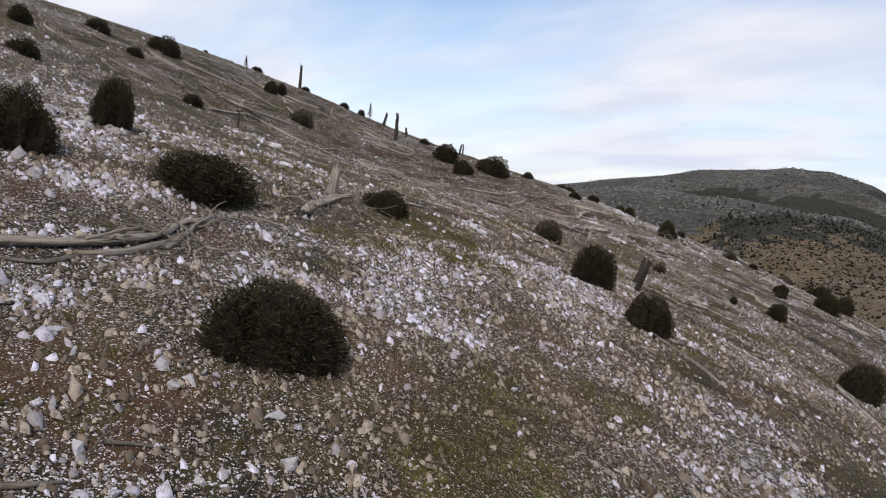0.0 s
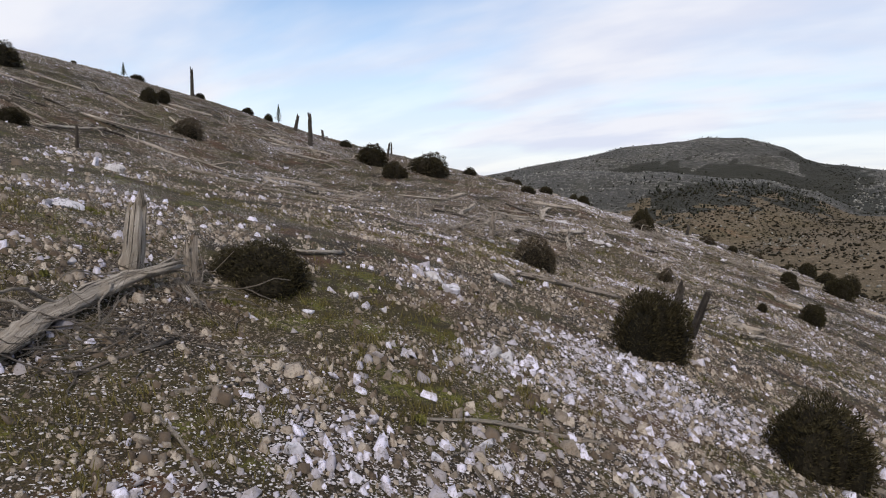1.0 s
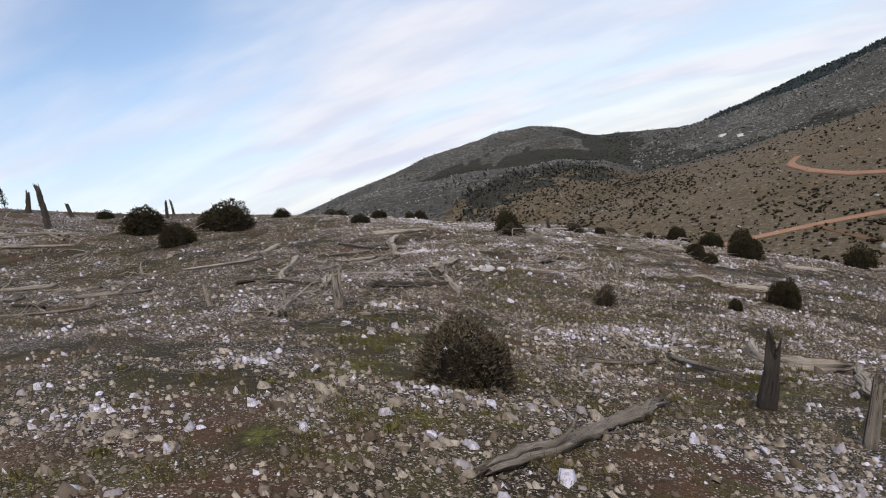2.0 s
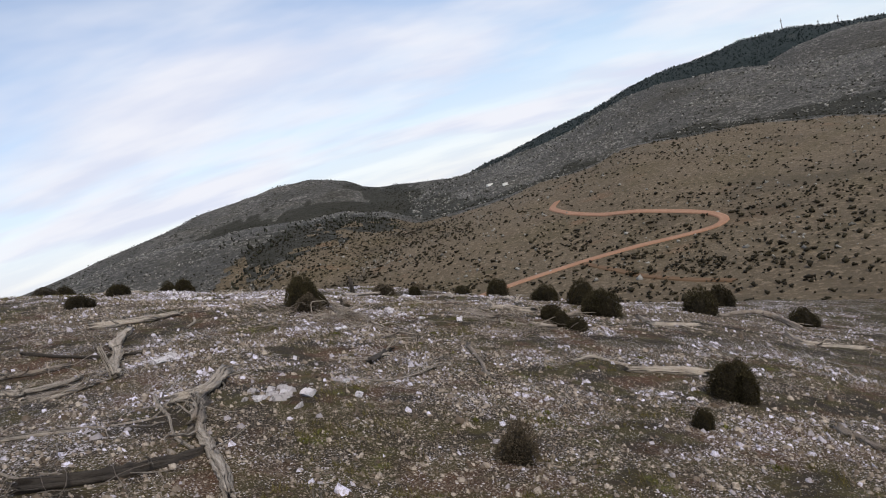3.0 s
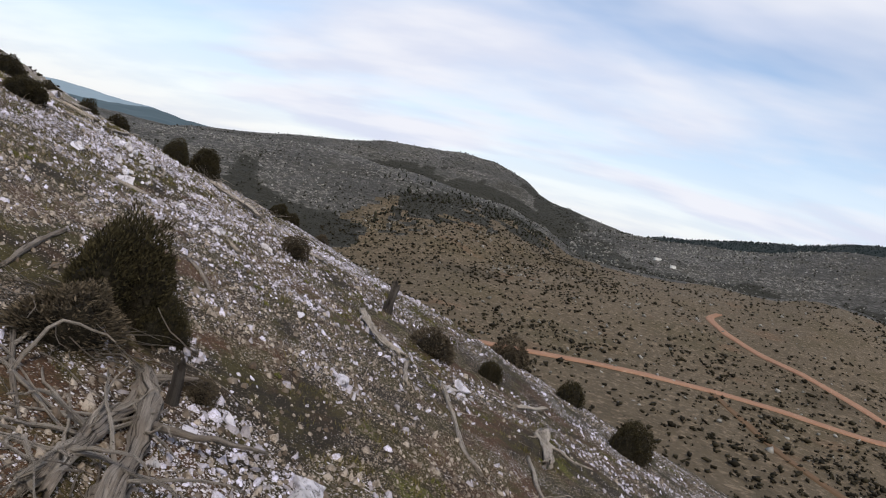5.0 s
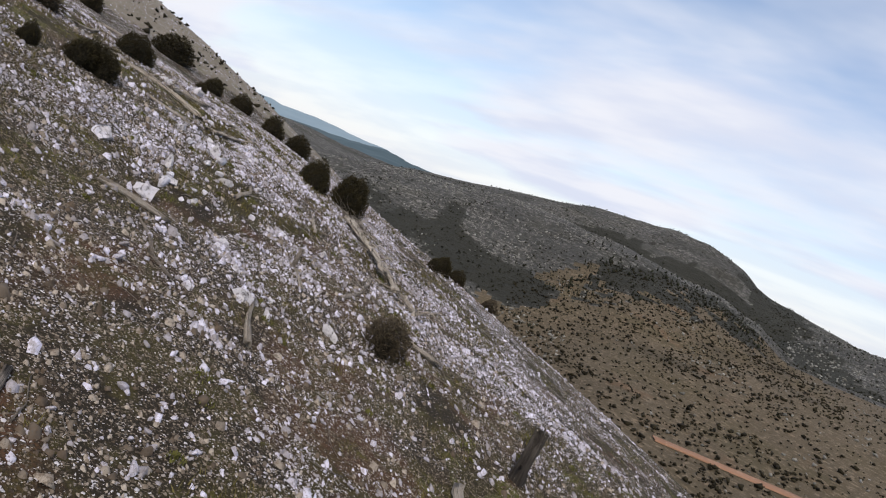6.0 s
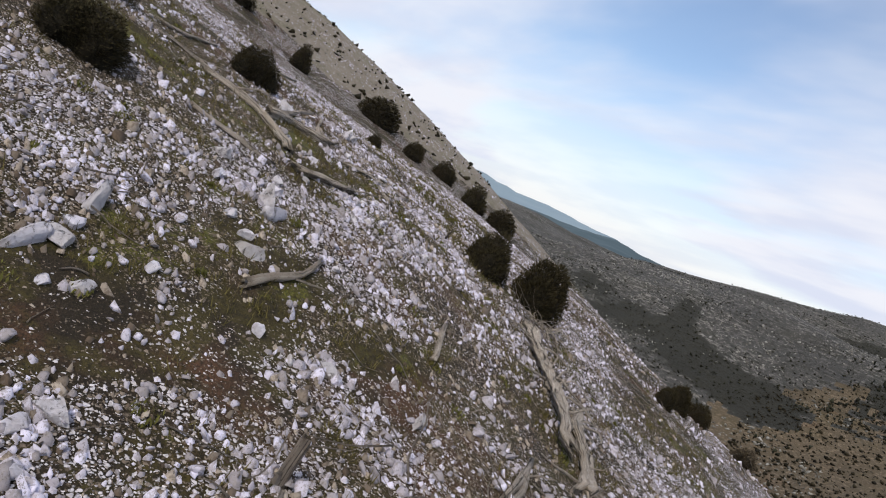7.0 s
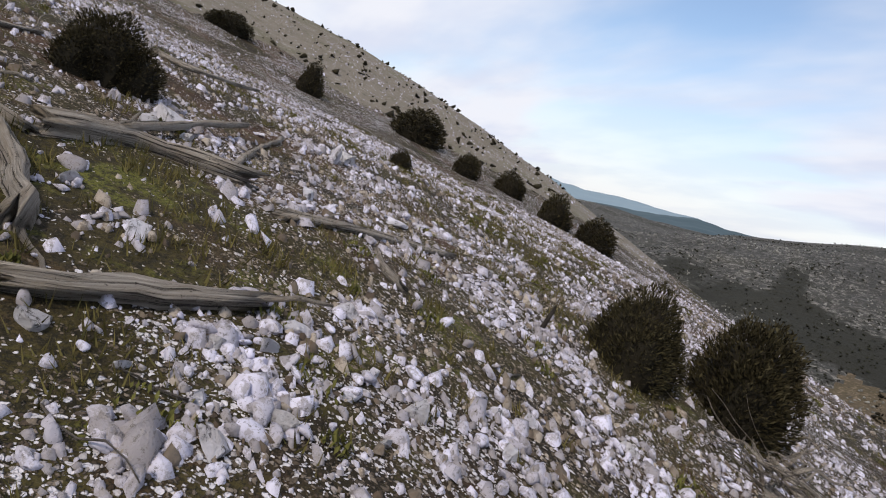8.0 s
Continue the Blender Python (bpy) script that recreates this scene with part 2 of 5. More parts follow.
def make_rock(name, dull, bright):
    m = Nodes(name, 0.88)
    p = m.where()
    tone = m.mix(m.per_object(), dull, bright)
    tone = m.mix(m.ramp(m.noise(p, 3.5, 6, 0.65), 0.50, 0.64, 0, 0.4), tone, (0.34, 0.30, 0.27))
    crack = m.ramp(m.noise(m.stretch(p, (11, 11, 4)), 1.0, 8, 0.85, 0.6), 0.55, 0.59, 0, 0.85)
    tone = m.mix(crack, tone, (0.085, 0.072, 0.062))
    m.colour(tone)
    m.bump(m.sums("SUBTRACT", m.noise(p, 16, 8, 0.78), crack), 1.0, 0.06)


def make_wood(name, a, b, c):
    m = Nodes(name, 0.88)
    grain = m.noise(m.stretch(m.uv(), (2.0, 11.0, 1.0)), 1.0, 8, 0.78, 0.9)
    tone = m.mix(m.ramp(grain, 0.30, 0.68), a, b)
    tone = m.mix(m.ramp(m.noise(m.where(), 3.0, 5, 0.65), 0.46, 0.66, 0, 0.8), tone, c)
    crack = m.ramp(m.noise(m.stretch(m.uv(), (0.7, 6.0, 1.0)), 1.0, 7, 0.7, 1.0), 0.555, 0.60, 0, 0.9)
    tone = m.mix(crack, tone, (0.035, 0.028, 0.023))
    tone = m.mix(m.ramp(m.noise(m.where(), 26.0, 3, 0.6), 0.66, 0.70, 0, 0.8), tone, (0.03, 0.025, 0.02))
    m.colour(tone)
    m.bump(m.sums("SUBTRACT", grain, crack), 1.0, 0.05)


def make_leaf(name, a, b, rough=0.75):
    m = Nodes(name, rough)
    m.bsdf.inputs["Specular IOR Level"].default_value = 0.08
    tone = m.mix(m.island(), a, b)
    m.colour(m.mix(m.ramp(m.per_object(), 0, 1, 0, 0.25), tone, (0.030, 0.023, 0.014)))


def make_house():
    m = Nodes("house_wall", 0.9)
    m.colour(m.mix(m.noise(m.where(), 0.8, 4), (0.72, 0.71, 0.69), (0.8, 0.79, 0.77)))
    m = Nodes("house_roof", 0.9)
    m.colour(m.mix(m.noise(m.where(), 1.2, 4), (0.42, 0.40, 0.38), (0.55, 0.53, 0.5)))
    m = Nodes("mast_steel", 0.5)
    m.colour((0.3, 0.3, 0.31))
    m.bsdf.inputs["Metallic"].default_value = 0.8


make_scree()
make_bare_slope()
make_scrub()
make_limestone_hill()
make_forest()
make_far_range()
make_road()
make_stone("pebble", (0.062, 0.045, 0.032), (0.39, 0.34, 0.29), (0.115, 0.083, 0.058))
make_stone("white_stone", (0.26, 0.24, 0.26), (0.66, 0.64, 0.78), (0.25, 0.225, 0.22))
make_rock("rock_grey", (0.36, 0.335, 0.33), (0.66, 0.635, 0.68))
make_rock("rock_pale", (0.58, 0.555, 0.575), (0.84, 0.815, 0.92))
make_wood("grey_wood", (0.15, 0.125, 0.105), (0.40, 0.35, 0.305), (0.24, 0.195, 0.155))
make_wood("pale_wood", (0.24, 0.205, 0.17), (0.56, 0.50, 0.44), (0.36, 0.305, 0.25))
make_wood("dark_wood", (0.03, 0.026, 0.023), (0.085, 0.072, 0.062), (0.045, 0.038, 0.033))
make_leaf("bush_leaf", (0.013, 0.011, 0.006), (0.062, 0.053, 0.027))
make_leaf("dry_leaf", (0.035, 0.028, 0.019), (0.125, 0.10, 0.07))
# near-black tone: the shade inside the crowns, put into the core's colour
make_leaf("bush_inner_shade", (0.010, 0.009, 0.006), (0.018, 0.015, 0.010))
make_leaf("pine_leaf", (0.016, 0.026, 0.014), (0.05, 0.065, 0.035))
make_leaf("grass_blade", (0.045, 0.038, 0.012), (0.19, 0.165, 0.060))
make_leaf("herb_leaf", (0.07, 0.072, 0.018), (0.155, 0.152, 0.042))
make_leaf("far_shrub", (0.008, 0.0072, 0.0048), (0.034, 0.029, 0.017))
make_leaf("far_tree", (0.011, 0.012, 0.009), (0.032, 0.034, 0.022))
make_house()

# ---- lie of the land ----
# heights of the hill on a lattice whose spacing widens away from the shoulder at (LX, LY)
X0, Y0 = -14.0, 34.0
LX, LY, SX, SY = -22.0, 48.0, 20.0, 28.0
HILL = [
    (29.11, 29.75, 29.95, 28.65, 23.36, 10.87, -10.66, -37.43, -67.04),
    (23.77, 23.20, 22.53, 21.32, 19.91, 14.73, -0.51, -33.95, -73.09),
    (18.85, 17.28, 16.52, 14.71, 15.06, 12.97, 11.02, -30.92, -76.29),
    (14.90, 12.83, 12.04, 10.33, 6.39, -2.10, -0.81, -24.93, -68.76),
    (11.63, 9.47, 5.81, -2.12, 2.65, -0.85, -7.34, -33.06, -66.58),
    (7.44, 5.12, 1.06, -1.99, -0.69, -5.19, -10.15, -27.67, -61.19),
    (2.26, 0.82, 0.86, -3.94, -4.36, -7.06, -14.47, -28.88, -57.05),
    (-2.24, -3.09, -2.59, -9.67, -7.98, -12.26, -15.92, -37.88, -60.72),
    (-5.95, -8.01, -11.29, -17.12, -20.24, -18.52, -19.91, -40.14, -60.68),
    (-10.13, -14.17, -18.79, -23.32, -26.29, -26.84, -30.67, -42.24, -56.40),
    (-14.83, -20.31, -25.28, -29.19, -32.55, -36.17, -40.64, -45.55, -51.29),
]
HILL = np.array(HILL)
U0, U1, V0, V1 = -2.64, 2.1, -1.75, 2.0
KNOLLS = [(-28, 62.5, 0.1), (-32.5, 63.5, 0.2), (-24.5, 63.5, 0.17), (-19, 48.5, 0.08), (-20, 37, 0.2), (-36, 69.5, 0.07), (-27, 57, -0.28), (-15, 30, -0.23), (-11, 8, -0.11), (-20, 67, 0.7)]


def spline_weights(u, a, b, n):
    q = np.clip((u - a) / (b - a), 0, 1) * (n - 3) * 0.999999
    i = np.floor(q).astype(int)
    s = q - i
    return i, (((1 - s) ** 3) / 6, (3 * s**3 - 6 * s**2 + 4) / 6, (-3 * s**3 + 3 * s**2 + 3 * s + 1) / 6, s**3 / 6)


def hill_height(x, y):
    i, wx = spline_weights(np.arcsinh((x - LX) / SX), U0, U1, HILL.shape[0])
    j, wy = spline_weights(np.arcsinh((y - LY) / SY), V0, V1, HILL.shape[1])
    z = 0.0
    for a in range(4):
        for b in range(4):
            z = z + wx[a] * wy[b] * HILL[i + a, j + b]
    for kx, ky, up in KNOLLS:
        z = z + up * np.exp(-((x - kx) ** 2 + (y - ky) ** 2) / 3.8**2)
    return z


def smooth(t):
    t = np.clip(t, 0, 1)
    return t * t * (3 - 2 * t)


def hash2(i, j, seed):
    h = (i.astype(np.int64) * 374761393 + j.astype(np.int64) * 668265263 + seed * 1442695041) & 0xFFFFFFFF
    h = ((h ^ (h >> 13)) * 1274126177) & 0xFFFFFFFF
    return ((h ^ (h >> 16)) & 0xFFFF) / 65535.0


def value_noise(x, y, size, seed=0):
    """Smooth noise from -1 to 1 with bumps of that size in metres."""
    x, y = np.asarray(x, float) / size, np.asarray(y, float) / size
    i, j = np.floor(x), np.floor(y)
    u, v = smooth(x - i), smooth(y - j)
    a, b = hash2(i, j, seed), hash2(i + 1, j, seed)
    c, d = hash2(i, j + 1, seed), hash2(i + 1, j + 1, seed)
    return ((a * (1 - u) + b * u) * (1 - v) + (c * (1 - u) + d * u) * v) * 2 - 1


# far ridges: distance, share of it at which the rise begins, bearing in degrees from +y and elevation of the crest in degrees
RIDGES = {
    "brown_rise": (560, 0.35, (-24, -18, -12.9, -9, -3, 3.9, 8.8, 13.5, 16.2, 18.9, 22.3, 26.3, 30, 32.5, 40, 60), (-8, -6.2, -4.2, -3.15, -2.85, -2.5, -2.45, -2.0, -1.3, -1.35, -1.65, -2.25, -2.9, -3.3, -4.2, -5)),
    "front_hill": (620, 0.5, (-60, -48, -42.6, -38.6, -34.5, -30.5, -27, -22.4, -19.3, -15.6, -12.8, -8.9, -6.5, -5, -3, 0, 6), (-6, -3.6, -2.5, -1.35, -0.75, -0.5, -0.2, 0.25, 0.4, 0.4, 0.15, -0.4, -1.15, -1.5, -2.4, -4, -6)),
    "round_mountain": (1050, 0.74, (-60, -44, -36, -32.4, -29.2, -25.2, -22.4, -19.2, -16.4, -14.3, -11, -7.9, -6.5, -3.8, -1, 3, 8), (-6, -2.7, -0.75, -0.15, 0.5, 1.3, 1.9, 2.35, 2.9, 3.03, 2.85, 2.0, 1.3, 0.8, 0.1, -0.6, -2.5)),
    "grey_hill": (950, 0.68, (-10, -5, -0.3, 3.9, 8.8, 13.4, 17, 20, 22.5, 26, 28, 32, 40, 60), (-4, -1.8, -0.2, 0.03, 0.8, 1.8, 2.55, 2.97, 2.82, 2.65, 2.2, 1.4, 0.6, -0.5)),
    "bare_knoll": (1300, 0.8, (20, 26, 28.5, 30.5, 32.5, 34, 40, 60), (-1, 1.5, 2.5, 3.0, 3.35, 3.4, 2.6, 0.5)),
    "forest_mountain": (1700, 0.72, (-4, 0, 4, 5.2, 10, 14, 17.2, 19.4, 23.2, 26.4, 29.5, 33.6, 50), (-2, -1, 0.25, 0.55, 1.72, 2.5, 3.47, 3.84, 4.1, 4.42, 4.4, 3.6, 0.6)),
    "blue_range": (2500, 0.72, (-75, -55, -47, -44.5, -41.2, -38.8, -36.4, -33.8, -26, -18), (-2.8, -2, -1.35, -1.05, -0.25, -0.08, -0.32, -0.45, -1, -2)),
    "teal_range": (2950, 0.8, (-75, -60, -47.6, -44.4, -42.2, -40, -36, -30, -20), (-2, -1.4, -0.55, -0.12, -0.02, -0.1, -0.4, -0.9, -1.6)),
    "far_range": (3600, 0.8, (-75, -60, -52, -50.3, -48.5, -45.7, -43.5, -41.3, -39.2, -36, -30, -20), (-1.6, 0.1, 0.35, 0.26, 0.02, 0.2, 0.08, 0.02, -0.02, -0.3, -0.7, -1.2)),
}


def far_height(r, az):
    floor_z = np.interp(r, (0, 130, 250, 450, 850, 1400, 4500), (-43, -44, -43, -40, -34, -34, -60))
    west = smooth((-12 - az) / 14)
    floor_z = floor_z - 22 * west * np.interp(r, (100, 220, 500, 900), (0, 1, 0.6, 0))
    z = floor_z
    for dist, begin, bear, el in RIDGES.values():
        wavy = (0.09 * value_noise(az, 0 * az + dist, 2.3, 12) + 0.05 * value_noise(az, 0 * az + dist, 0.8, 13)) * (dist > 2000)
        crest = dist * np.tan(np.radians(np.interp(az, bear, el) + wavy))
        start = dist * begin
        shape = np.where(r < dist, smooth((r - start) / (dist - start)) ** 0.9, 1 - 0.9 * smooth((r - dist) / (0.32 * dist)))
        z = np.maximum(z, floor_z + np.maximum(crest - floor_z, 0) * shape)
    return z


def plain_edge(az):
    """How far the brown plain reaches before the limestone hills begin."""
    return np.interp(az, (-60, -36, -24, -18, -9, 50), (170, 230, 390, 470, 550, 570))


def land_height(x, y):
    x, y = np.asarray(x, float), np.asarray(y, float)
    r, az = np.hypot(x - X0, y - Y0), np.degrees(np.arctan2(x - X0, y - Y0))
    w = smooth((r - 95) / 75)
    rough = np.clip((r - 150) / 400, 0, 1)
    z = hill_height(x, y) * (1 - w) + far_height(r, az) * w
    z = z + (value_noise(x, y, 90, 3) * 5 + value_noise(x, y, 37, 4) * 2) * rough
    near = 1 - smooth((r - 120) / 120)
    return z + (value_noise(x, y, 3.1, 5) * 0.10 + value_noise(x, y, 1.1, 6) * 0.035) * near


def ground_z(x, y):
    return float(land_height(np.array([x]), np.array([y]))[0])



# ---- ground ----
# herb-covered patches and beds of bright stones: x, y, radius
GRASS_A = [
    (-4.9, 6.8, 0.8), (-4.0, 5.3, 0.7), (-6.5, 2.8, 0.3), (-7.5, 2.8, 0.3), (-10.9, 9.7, 0.8), (-11.2, 13.2, 1.4),
    (-21.0, 17.0, 1.5), (-10.9, 9.1, 0.7), (-10.3, 9.5, 0.5), (-11.8, 13.2, 0.6), (-9.8, 11.6, 0.3), (-10.6, 8.7, 0.4),
    (-28.1, 62.3, 0.3), (-26.5, 61.3, 0.3), (-26.1, 59.9, 0.3), (-26.3, 59.5, 0.2), (-33.5, 63.9, 0.4), (-33.4, 64.3, 0.3),
    (-31.6, 62.9, 0.2),
]
GRASS_B = [
    (-31.7, 62.7, 0.2), (-33.1, 65.5, 0.3), (-32.1, 64.2, 0.2), (-38.3, 69.6, 0.6), (-32.9, 63.3, 0.2), (-31.5, 63.8, 0.1),
]
GRASS_SPOTS = GRASS_A + GRASS_B
PALE_A = [
    (-9.0, 6.1, 0.5), (-7.9, 6.6, 0.7), (-7.2, 7.8, 0.7), (-8.6, 5.4, 0.4), (-8.4, 8.0, 0.5), (-6.6, 8.4, 0.5),
    (-12.7, 3.7, 1.1), (-15.6, 5.6, 1.1), (-16.6, 4.9, 0.9), (-12.3, 4.9, 1.0), (-10.1, 3.3, 0.9), (-12.2, 6.2, 0.6),
    (-8.3, 2.5, 0.6), (-9.1, 3.4, 0.5), (-8.6, 3.8, 0.4), (-7.2, 12.6, 0.6), (-3.9, 12.6, 1.4), (-2.9, 12.1, 1.1),
    (-4.7, 10.9, 0.8), (-29.1, 18.8, 0.9), (-17.9, 12.0, 0.4), (-14.9, 10.5, 0.5), (-13.6, 16.9, 0.5), (-10.6, 14.6, 0.5),
    (-10.9, 11.3, 0.6), (-10.8, 12.5, 0.6), (-9.6, 14.4, 0.9), (-8.7, 16.5, 1.1), (-7.9, 16.1, 0.8), (-9.2, 11.7, 0.5),
]
PALE_B = [
    (-9.8, 10.5, 0.4), (-8.2, 13.4, 0.6), (-14.3, 21.1, 0.5), (-19.1, 30.5, 0.5), (-17.7, 27.9, 0.5), (-13.2, 31.7, 0.8),
    (-13.0, 29.9, 0.5), (-15.0, 28.8, 0.3), (-11.1, 28.0, 0.2), (-14.0, 30.4, 0.9), (-22.6, 41.5, 0.5), (-18.8, 37.5, 0.5),
    (-17.4, 38.7, 0.3), (-24.1, 50.6, 0.6), (-17.4, 48.7, 0.4), (-18.3, 49.6, 0.5), (-16.8, 49.0, 0.4), (-19.7, 50.8, 0.5),
    (-18.8, 50.4, 0.5), (-18.3, 49.1, 0.4), (-18.6, 53.6, 0.4), (-17.6, 59.3, 0.5), (-17.6, 49.9, 0.3), (-20.3, 51.0, 0.3),
    (-30.6, 58.7, 0.5), (-29.7, 59.1, 0.6), (-30.8, 60.2, 0.5), (-29.2, 59.4, 0.3), (-30.6, 61.5, 0.3), (-28.6, 58.9, 0.3),
]
PALE_C = [
    (-29.0, 63.2, 0.3), (-27.5, 61.4, 0.4), (-26.3, 59.1, 0.3), (-25.9, 59.0, 0.2), (-26.2, 60.7, 0.3), (-26.4, 61.9, 0.4),
    (-37.0, 63.5, 0.4), (-38.9, 66.3, 0.5), (-33.1, 63.0, 0.2), (-32.1, 63.4, 0.1), (-32.3, 63.8, 0.2), (-38.2, 66.9, 0.4),
    (-31.5, 63.4, 0.2), (-31.8, 64.5, 0.3), (-31.8, 65.2, 0.4), (-32.9, 64.6, 0.2), (-34.4, 66.8, 0.6), (-33.6, 67.2, 0.5),
    (-36.7, 67.0, 0.4), (-32.1, 66.0, 0.4), (-32.1, 66.6, 0.4), (-31.8, 63.7, 0.2), (-31.3, 63.0, 0.1),
]
PALE_SPOTS = PALE_A + PALE_B + PALE_C


def near_spots(x, y, spots):
    z = 0.0
    for cx, cy, rad in spots:
        z = z + np.exp(-((x - cx) ** 2 + (y - cy) ** 2) / (1.1 * rad) ** 2)
    return np.clip(z, 0, 1)


def bed_noise(x, y):
    """Stones gather in small uneven beds: about -1 to 1."""
    return 0.50 * value_noise(x, y, 1.5, 32) + 0.38 * value_noise(x, y, 0.62, 33) + 0.24 * value_noise(x, y, 0.30, 34)


def patch_grass(x, y):
    """Where the herbs grow: 0 to 1."""
    g = 0.22 + 0.22 * value_noise(x, y, 5.5, 21) + 0.26 * value_noise(x, y, 1.9, 22) + 0.22 * value_noise(x, y, 0.7, 23) - 0.26 * bed_noise(x, y) + 0.01 * smooth((y - 56) / 5) - 0.16 * smooth((y - 30) / 6) * smooth((58 - y) / 5) - 0.03 * smooth((13 - y) / 6)
    return np.clip(g + 0.75 * near_spots(x, y, GRASS_SPOTS) - 0.28 * near_spots(x, y, PALE_SPOTS), 0, 1)


def patch_pale(x, y):
    """Where the stones lie close and bright: 0 to 1."""
    p = 0.32 + 0.24 * value_noise(x, y, 4.4, 31) + 0.62 * bed_noise(x, y) + 0.22 * smooth((y - 57) / 7) * smooth((-21 - x) / 5) + 0.13 * smooth((13 - y) / 6)
    return np.clip(p + 0.42 * near_spots(x, y, PALE_SPOTS) - 0.45 * np.clip(patch_grass(x, y) - 0.25, 0, 1), 0, 1)


def bare_pocket(x, y):
    """Pockets of earth or turf with few stones: 0 to 1."""
    n = 0.50 * value_noise(x, y, 1.7, 41) + 0.34 * value_noise(x, y, 0.8, 42) + 0.24 * value_noise(x, y, 0.4, 43)
    return smooth((n - 0.02) / 0.34) * (0.55 + 0.45 * smooth((y - 9) / 8))


def rocky_share(x, y):
    """1 on the rockier ground away from the trail, 0 beside it."""
    gap = np.min([np.hypot(x - a, y - b) for a, b in ((-2, 2), (-6.4, 7.2), (-10, 13), (-12.9, 18.5), (-14, 25), (-14.4, 33), (-15.2, 44), (-17, 49), (-18.8, 53.8), (-22.4, 58.3), (-28.8, 62.6), (-38, 68.5))], axis=0)
    return smooth((gap - 9 + 3 * value_noise(x, y, 9, 35) + 1.5 * value_noise(x, y, 2.5, 36)) / 8)


BURNT = [(-26, 402, 4.5, 34), (-23.5, 390, 2.6, 24), (-29.5, 425, 2.2, 40), (-34.5, 435, 3.2, 26), (-38.5, 470, 2.5, 26), (-31, 480, 1.2, 45)]


def dark_growth(x, y):
    """Where close dark scrub covers the limestone hills: 0 to 1."""
    r, az = np.hypot(x - X0, y - Y0), np.degrees(np.arctan2(x - X0, y - Y0))
    jit = value_noise(x, y, 60, 9) * 28 + value_noise(x, y, 17, 10) * 18 + value_noise(x, y, 6, 11) * 14
    lane = jit * 0.06
    edge = plain_edge(az)
    far = r + 0.6 * jit
    share = (r > 700) & (r < 1060) & (az > -7.4 + lane) & (az < -0.5 - (r - 800) / 250 * 4 + lane)      # gully of the round mountain
    share |= (r > 640) & (far < 920) & (az > -36 + 2.5 * lane) & (az <= -7 + lane)
    share |= (far > 580) & (far < 735) & (az >= -3 + lane) & (az < 40)
    hollow = 0.75 * np.exp(-((far - edge + 15) / 55) ** 2) * smooth((az + 21) / 4) * smooth((-3 - az) / 3)
    for a, d, wa, wr in BURNT:
        hollow = hollow + np.exp(-((az - a) / wa) ** 2 - ((r - d) / wr) ** 2)
    return np.clip(np.maximum(share * 1.0, hollow + 0.012 * jit * (hollow > 0.15)), 0, 1)


def build_ground():
    az = np.concatenate([np.arange(-96, 50, 0.5), np.arange(50, 264, 3.0)])
    r = np.geomspace(0.6, 4600, 640)
    a, rr = np.meshgrid(np.radians(az), r, indexing="ij")
    x, y = X0 + rr * np.sin(a), Y0 + rr * np.cos(a)
    na, nr = x.shape
    verts = np.stack([x, y, land_height(x, y)], -1).reshape(-1, 3)
    i, j = np.meshgrid(np.arange(na), np.arange(nr - 1), indexing="ij")
    k = (i + 1) % na
    quads = np.stack([i * nr + j, i * nr + j + 1, k * nr + j + 1, k * nr + j], -1).reshape(-1, 4)
    centre = len(verts)
    verts = np.vstack([verts, [[X0, Y0, ground_z(X0, Y0)]]])
    tris = np.array([[centre, i0 * nr, ((i0 + 1) % na) * nr] for i0 in range(na)])
    me = bpy.data.meshes.new("ground")
    me.from_pydata(verts.tolist(), [], quads.tolist() + tris.tolist())
    for key, fn in (("grass", patch_grass), ("pale", patch_pale), ("rocky", rocky_share), ("bare", bare_pocket), ("dark", dark_growth)):
        me.attributes.new(key, "FLOAT", "POINT").data.foreach_set("value", fn(verts[:, 0], verts[:, 1]).astype(np.float32))
    c = verts[quads].mean(1)
    cr, ca = np.hypot(c[:, 0] - X0, c[:, 1] - Y0), np.degrees(np.arctan2(c[:, 0] - X0, c[:, 1] - Y0))
    jit = value_noise(c[:, 0], c[:, 1], 60, 9) * 28 + value_noise(c[:, 0], c[:, 1], 17, 10) * 18 + value_noise(c[:, 0], c[:, 1], 6, 11) * 14
    zone = np.zeros(len(c), int)
    zone[(cr + 0.3 * jit > 68) & (ca < -35)] = 5                         # bare upper slope
    zone[(cr + 0.4 * jit > 108) & (ca > -40)] = 1                        # brown scrub plain
    edge = plain_edge(ca)
    zone[(cr + 0.4 * jit > edge) & (ca > -60)] = 2                       # grey limestone hills
    zone[(cr > 1400) & (ca > -2)] = 3                                    # forest
    zone[(cr > 1500) & (ca <= -2)] = 4                                   # far ranges, coloured as if hazed
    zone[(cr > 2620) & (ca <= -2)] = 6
    zone[(zone == 1) & (dark_growth(c[:, 0], c[:, 1]) > 0.5)] = 2
    for m in ("scree", "scrub", "limestone_hill", "forest", "far_range", "bare_slope", "hazed_farthest_range"):
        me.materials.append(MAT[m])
    me.polygons.foreach_set("material_index", np.concatenate([zone, np.zeros(len(tris), int)]).astype(np.int32))
    me.polygons.foreach_set("use_smooth", np.ones(len(me.polygons), bool))
    me.update()
    return tagged(new("ground", me), "stony limestone hillside falling to a scrub valley with far hills", "ground", kind="structure")


build_ground()


